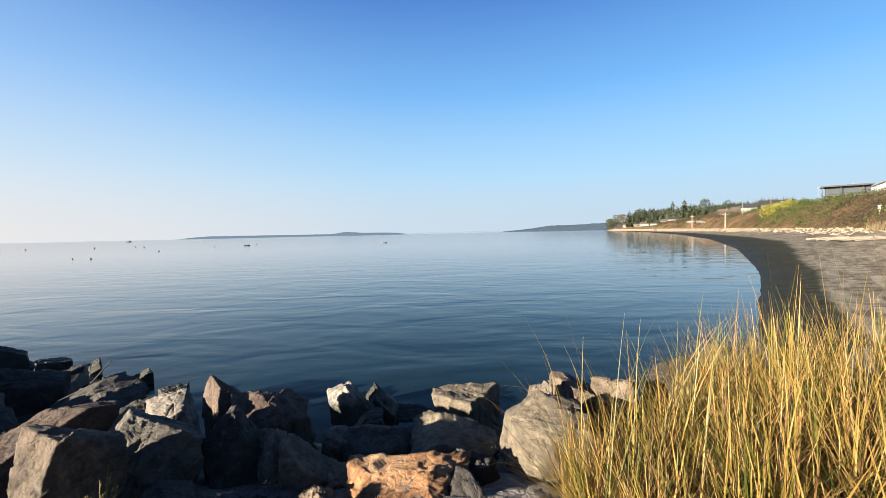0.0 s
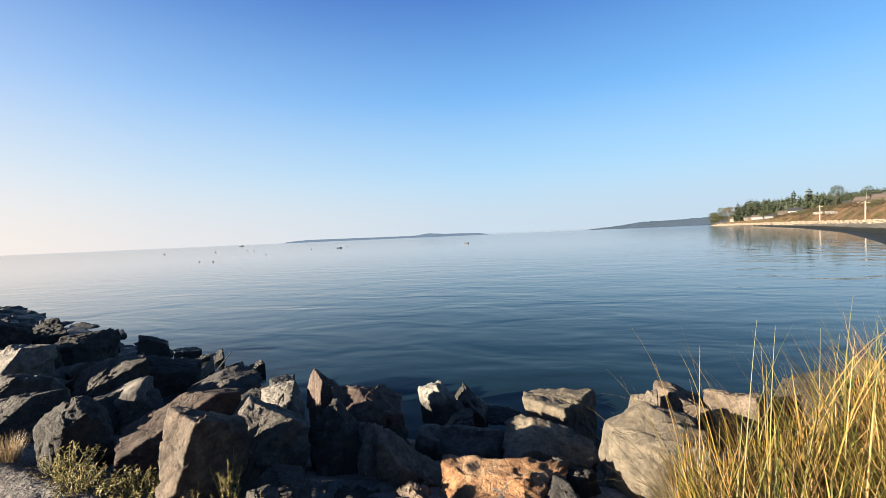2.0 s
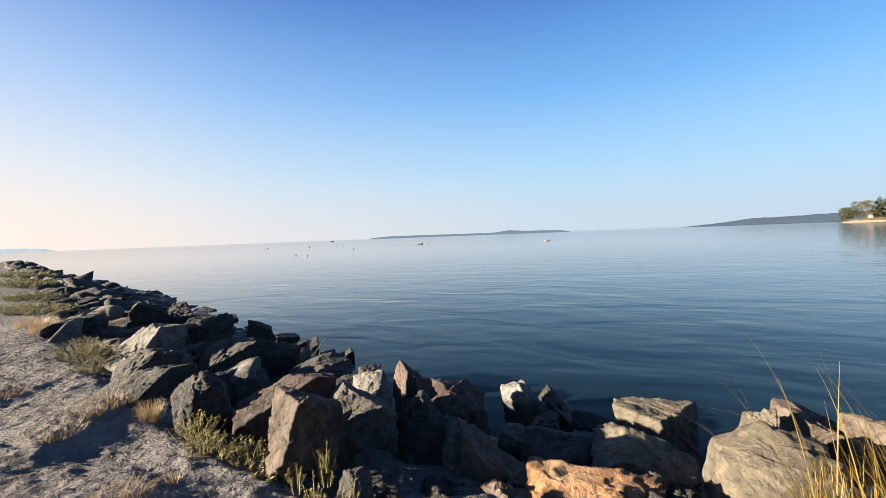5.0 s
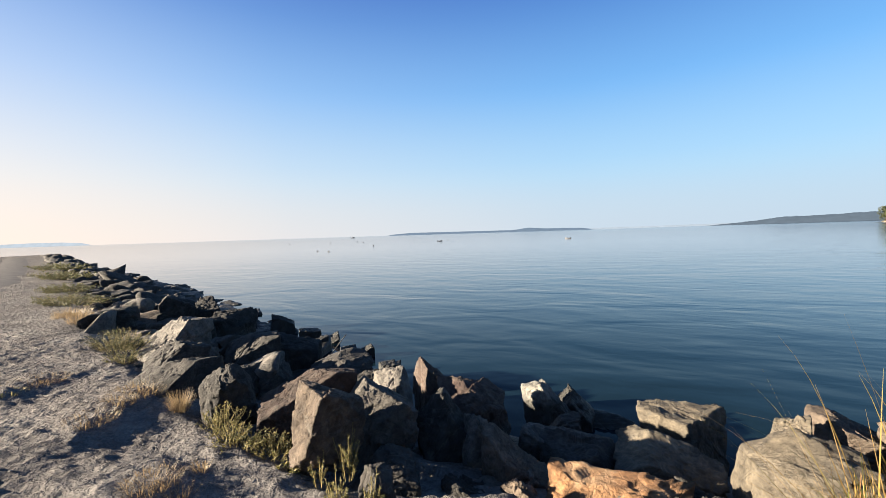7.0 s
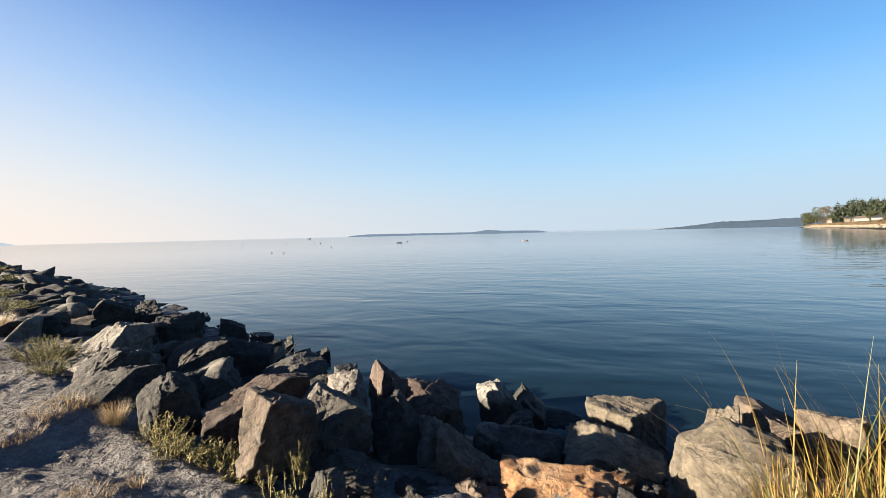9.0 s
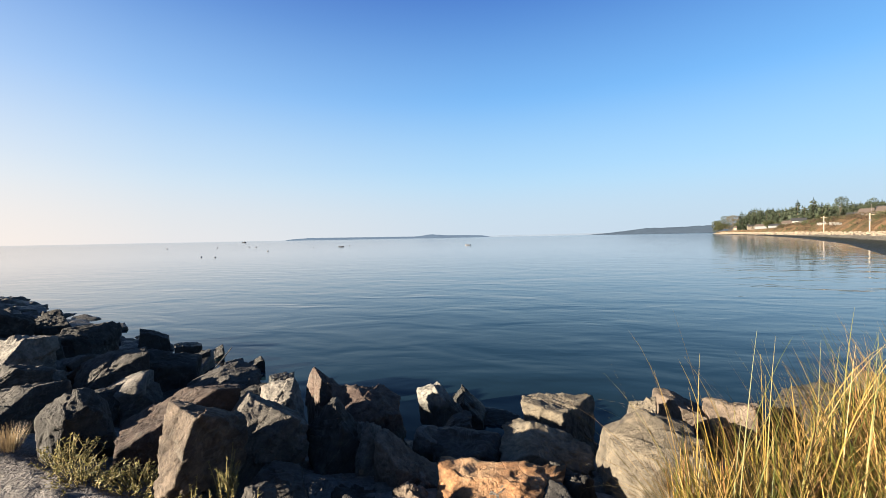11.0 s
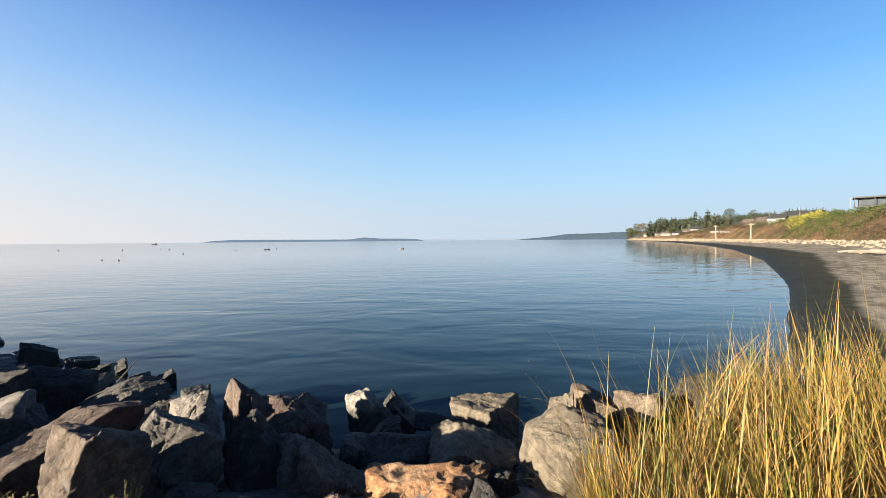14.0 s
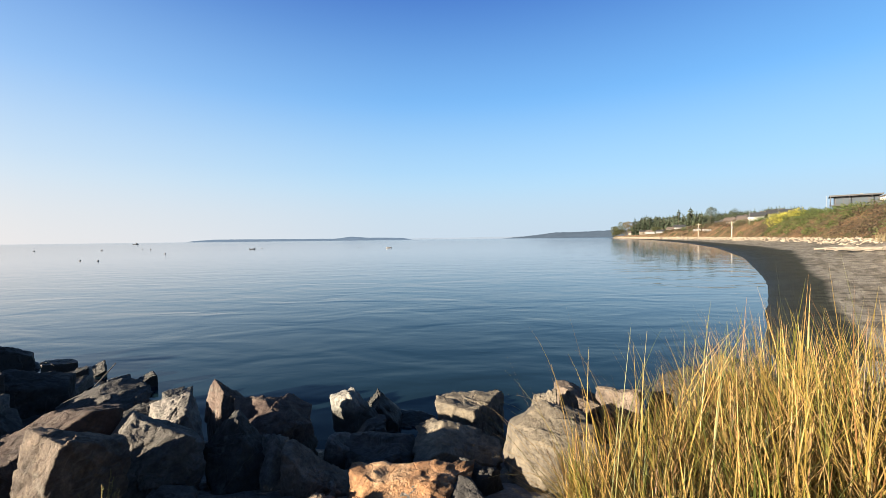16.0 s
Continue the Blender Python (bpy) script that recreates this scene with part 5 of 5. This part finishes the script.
def boat(x, y, turn, L, label, cabin=True, dark=True):
    """A small open motorboat: raked hull with sheer, thwart and outboard."""
    root = thing("boat", None, label, "boat", "moored boats", at=pose(x, y, WATER, 0, 0, turn))
    bm = bmesh.new()
    rings = []
    for t in (0, 0.25, 0.5, 0.75, 0.92, 1.0):
        w = L * 0.17 * (1 - max(0, t - 0.45) ** 2 * 3.2)
        w, k = max(w, 0.03), -0.5 * L + L * t
        top = L * (0.13 + 0.07 * t * t)
        rings.append([bm.verts.new(p) for p in ((k, -w, top), (k, -w * 0.8, -0.1), (k, 0, -0.25), (k, w * 0.8, -0.1), (k, w, top), (k, w * 0.85, top * 0.9), (k, 0, top * 0.3), (k, -w * 0.85, top * 0.9))])
    for a, b in zip(rings, rings[1:]):
        for i in range(8):
            bm.faces.new((a[i], a[(i + 1) % 8], b[(i + 1) % 8], b[i]))
    bm.faces.new(rings[0])
    bm.faces.new(rings[-1][::-1])
    bmesh.ops.recalc_face_normals(bm, faces=bm.faces)
    part("hull", bm, BUOY_DARK if dark else WHITE_PAINT, root)
    part("thwart", box(bmesh.new(), -0.1 * L, -L * 0.14, L * 0.1, 0.0, L * 0.14, L * 0.12, 0.01), POST_WOOD, root)
    part("outboard_motor", box(bmesh.new(), -0.58 * L, -0.18, 0.0, -0.5 * L, 0.18, L * 0.22, 0.04), BUOY_DARK, root)
    if cabin:
        part("cabin", box(bmesh.new(), 0.02 * L, -L * 0.11, L * 0.12, 0.25 * L, L * 0.11, L * 0.3, 0.08), BUOY_DARK, root)


boat(-420, 575, 10, 6.5, "dark motorboat moored far out on the bay")
boat(-62.5, 139, 5, 1.8, "small dark open boat moored on the bay", False)
boat(-16.3, 135, 170, 1.7, "small dark dinghy with a reddish stern on the bay", False)


# ---- weeds and dry grass at the path's edge ----
def tuft(x, y, radius, height, count, seed, mat, name, label, width=0.002, spread=0.5):
    g = Blades(seed)
    r = g.rng
    for _ in range(int(count * 2.4)):
        a, q = r.uniform(0, 6.283), radius * r.random() ** 0.7
        way = Vector((math.cos(a) * spread * r.random(), math.sin(a) * spread * r.random(), 1))
        g.blade((math.cos(a) * q, math.sin(a) * q, -0.02), way, height * r.uniform(0.5, 1.15), width * r.uniform(0.6, 1.4), r.uniform(0.2, 1.3), 4)
    thing(name, g.mesh(name, mat), label, "grass", "dry grass tufts", at=pose(x, y, hollow(x, y)))


def low_weed(x, y, rx, ry, height, seed, leaf=0.035, count=260, label="low straggling weed with small yellow-green leaves by the boulders", mat=None):
    root = thing("weed", None, label, "weed", "weeds by the path", at=pose(x, y, hollow(x, y)))
    g, bm = Blades(seed), bmesh.new()
    r = g.rng
    for k in range(max(10, count // 14)):
        a, q = r.uniform(0, 6.283), r.random() ** 0.6
        foot = Vector((math.cos(a) * rx * 0.5 * q, math.sin(a) * ry * 0.5 * q, -0.02))
        tip = Vector((math.cos(a) * rx * q * r.uniform(0.7, 1.1), math.sin(a) * ry * q * r.uniform(0.7, 1.1), height * r.uniform(0.45, 1.1) * (1.1 - 0.5 * q)))
        mid = foot.lerp(tip, 0.5) + Vector((r.gauss(0, 0.03), r.gauss(0, 0.03), 0.05 * height))
        tube(bm, [foot, mid, tip], [0.004, 0.003, 0.0015], 4)
        for j in range(10):
            t = r.uniform(0.2, 1)
            p = (foot.lerp(mid, t * 2) if t < 0.5 else mid.lerp(tip, t * 2 - 1))
            g.leaf(p, (r.gauss(0, 1), r.gauss(0, 1), r.gauss(0.3, 0.7)), leaf * r.uniform(0.6, 1.5), leaf * r.uniform(0.35, 0.7))
    tagged(part("stem", bm, WEED_STEM, root), kind="stuff")
    o = new("foliage", g.mesh("foliage", mat or WEED))
    o.parent = root
    tagged(o, kind="stuff")


def tall_weed(x, y, z, height, stalks, seed):
    root = thing("weed", None, "tall thin weed with upright leafy green-yellow stalks beside the boulders", "weed", "weeds by the path", at=pose(x, y, z + hollow(x, y)))
    g, bm = Blades(seed), bmesh.new()
    r = g.rng
    for k in range(stalks):
        a = r.uniform(0, 6.283)
        h = height * r.uniform(0.55, 1.05)
        foot = Vector((math.cos(a) * 0.04, math.sin(a) * 0.04, -0.03))
        tip = Vector((math.cos(a) * h * r.uniform(0.1, 0.5), math.sin(a) * h * r.uniform(0.1, 0.5), h))
        tube(bm, [foot, foot.lerp(tip, 0.5) + Vector((0, 0, 0.03)), tip], [0.004, 0.003, 0.001], 4)
        limbs = [(foot, tip)]
        for j in range(r.randint(1, 3)):                    # side branches that turn upwards
            p, b = foot.lerp(tip, r.uniform(0.2, 0.5)), r.uniform(0, 6.283)
            q = p + Vector((math.cos(b) * h * 0.2, math.sin(b) * h * 0.2, h * r.uniform(0.2, 0.45)))
            tube(bm, [p, p.lerp(q, 0.5) - Vector((0, 0, 0.015)), q], [0.003, 0.002, 0.001], 4)
            limbs.append((p, q))
        for p0, p1 in limbs:
            for j in range(24):
                t = 0.15 + 0.85 * j / 24
                g.leaf(p0.lerp(p1, t), (r.gauss(0, 0.7), r.gauss(0, 0.7), 0.6), 0.026 * (1.25 - 0.5 * t) * r.uniform(0.6, 1.2), 0.007)
    tagged(part("stem", bm, WEED_STEM, root), kind="stuff")
    o = new("foliage", g.mesh("foliage", WEED))
    o.parent = root
    tagged(o, kind="stuff")


STRAW = "tuft of dry straw-coloured grass on the trodden path"
tuft(-4.50, 2.92, 0.10, 0.22, 130, 501, DRY_GRASS, "grass_tuft", "upright tuft of dry straw-coloured grass by a boulder")
tuft(-7.00, 2.72, 0.30, 0.09, 240, 502, DRY_GRASS, "grass_tuft", STRAW, 0.002, 1.2)
tuft(-5.22, 2.90, 0.28, 0.12, 220, 503, DRY_GRASS, "grass_tuft", STRAW, 0.002, 1.1)
tuft(-4.86, 2.28, 0.22, 0.09, 190, 504, DRY_GRASS, "grass_tuft", STRAW, 0.002, 1.2)
tuft(-5.05, 2.60, 0.16, 0.12, 120, 511, DRY_GRASS, "grass_tuft", STRAW, 0.002, 1.0)
tuft(-3.34, 1.93, 0.18, 0.11, 190, 505, DRY_GRASS, "grass_tuft", STRAW, 0.002, 1.1)
tuft(-3.10, 1.98, 0.10, 0.12, 80, 512, DRY_GRASS, "grass_tuft", STRAW, 0.002, 0.9)
tuft(-3.20, 2.22, 0.05, 0.16, 22, 506, DRY_GRASS, "grass_tuft", "few thin dry stalks on the path", 0.003, 0.6)
tuft(-6.85, 2.36, 0.20, 0.07, 90, 507, WEED, "grass_tuft", "small green-yellow tuft on the path", 0.005, 0.9)
tuft(-11.3, 5.3, 0.35, 0.29, 200, 508, DRY_GRASS, "grass_tuft", "rusty dry grass tuft among the rocks", 0.005, 0.7)
tuft(-12.6, 5.6, 0.4, 0.25, 200, 509, DRY_GRASS, "grass_tuft", "rusty dry grass tuft among the rocks", 0.005, 0.7)
low_weed(-3.36, 2.66, 0.44, 0.24, 0.20, 601, 0.024, 1100)
low_weed(-2.94, 2.74, 0.42, 0.22, 0.17, 602, 0.023, 1100)
low_weed(-3.72, 2.84, 0.32, 0.22, 0.24, 603, 0.024, 600)
low_weed(-2.62, 2.56, 0.14, 0.10, 0.10, 604, 0.035, 130)
low_weed(-7.9, 4.15, 0.85, 0.5, 0.34, 605, 0.028, 2400, "dull green bushy weed at the edge of the path", DULL_WEED)
low_weed(-6.95, 3.70, 0.38, 0.26, 0.22, 606, 0.024, 900, "dull green bushy weed at the edge of the path", DULL_WEED)
low_weed(-15.3, 6.8, 1.9, 0.9, 0.34, 607, 0.045, 3600, "dull green bushy weed at the edge of the path", DULL_WEED)
low_weed(-19.5, 8.5, 1.8, 0.9, 0.36, 608, 0.06, 2400, "dull green bushy weed at the edge of the path", DULL_WEED)
low_weed(-27.0, 11.7, 3.0, 1.0, 0.5, 609, 0.09, 2400, "dull green bushy weed at the edge of the path", DULL_WEED)
low_weed(-37, 15.9, 4.0, 1.2, 0.6, 610, 0.12, 2000, "dull green bushy weed at the edge of the path", DULL_WEED)
tall_weed(-2.13, 2.72, 0.0, 0.36, 8, 701)
tall_weed(-2.30, 2.57, 0.0, 0.25, 4, 702)
tall_weed(-1.92, 2.32, 0.0, 0.26, 8, 703)
tall_weed(-1.66, 2.36, -0.05, 0.28, 9, 704)
tall_weed(-1.15, 2.45, -0.15, 0.22, 5, 705)
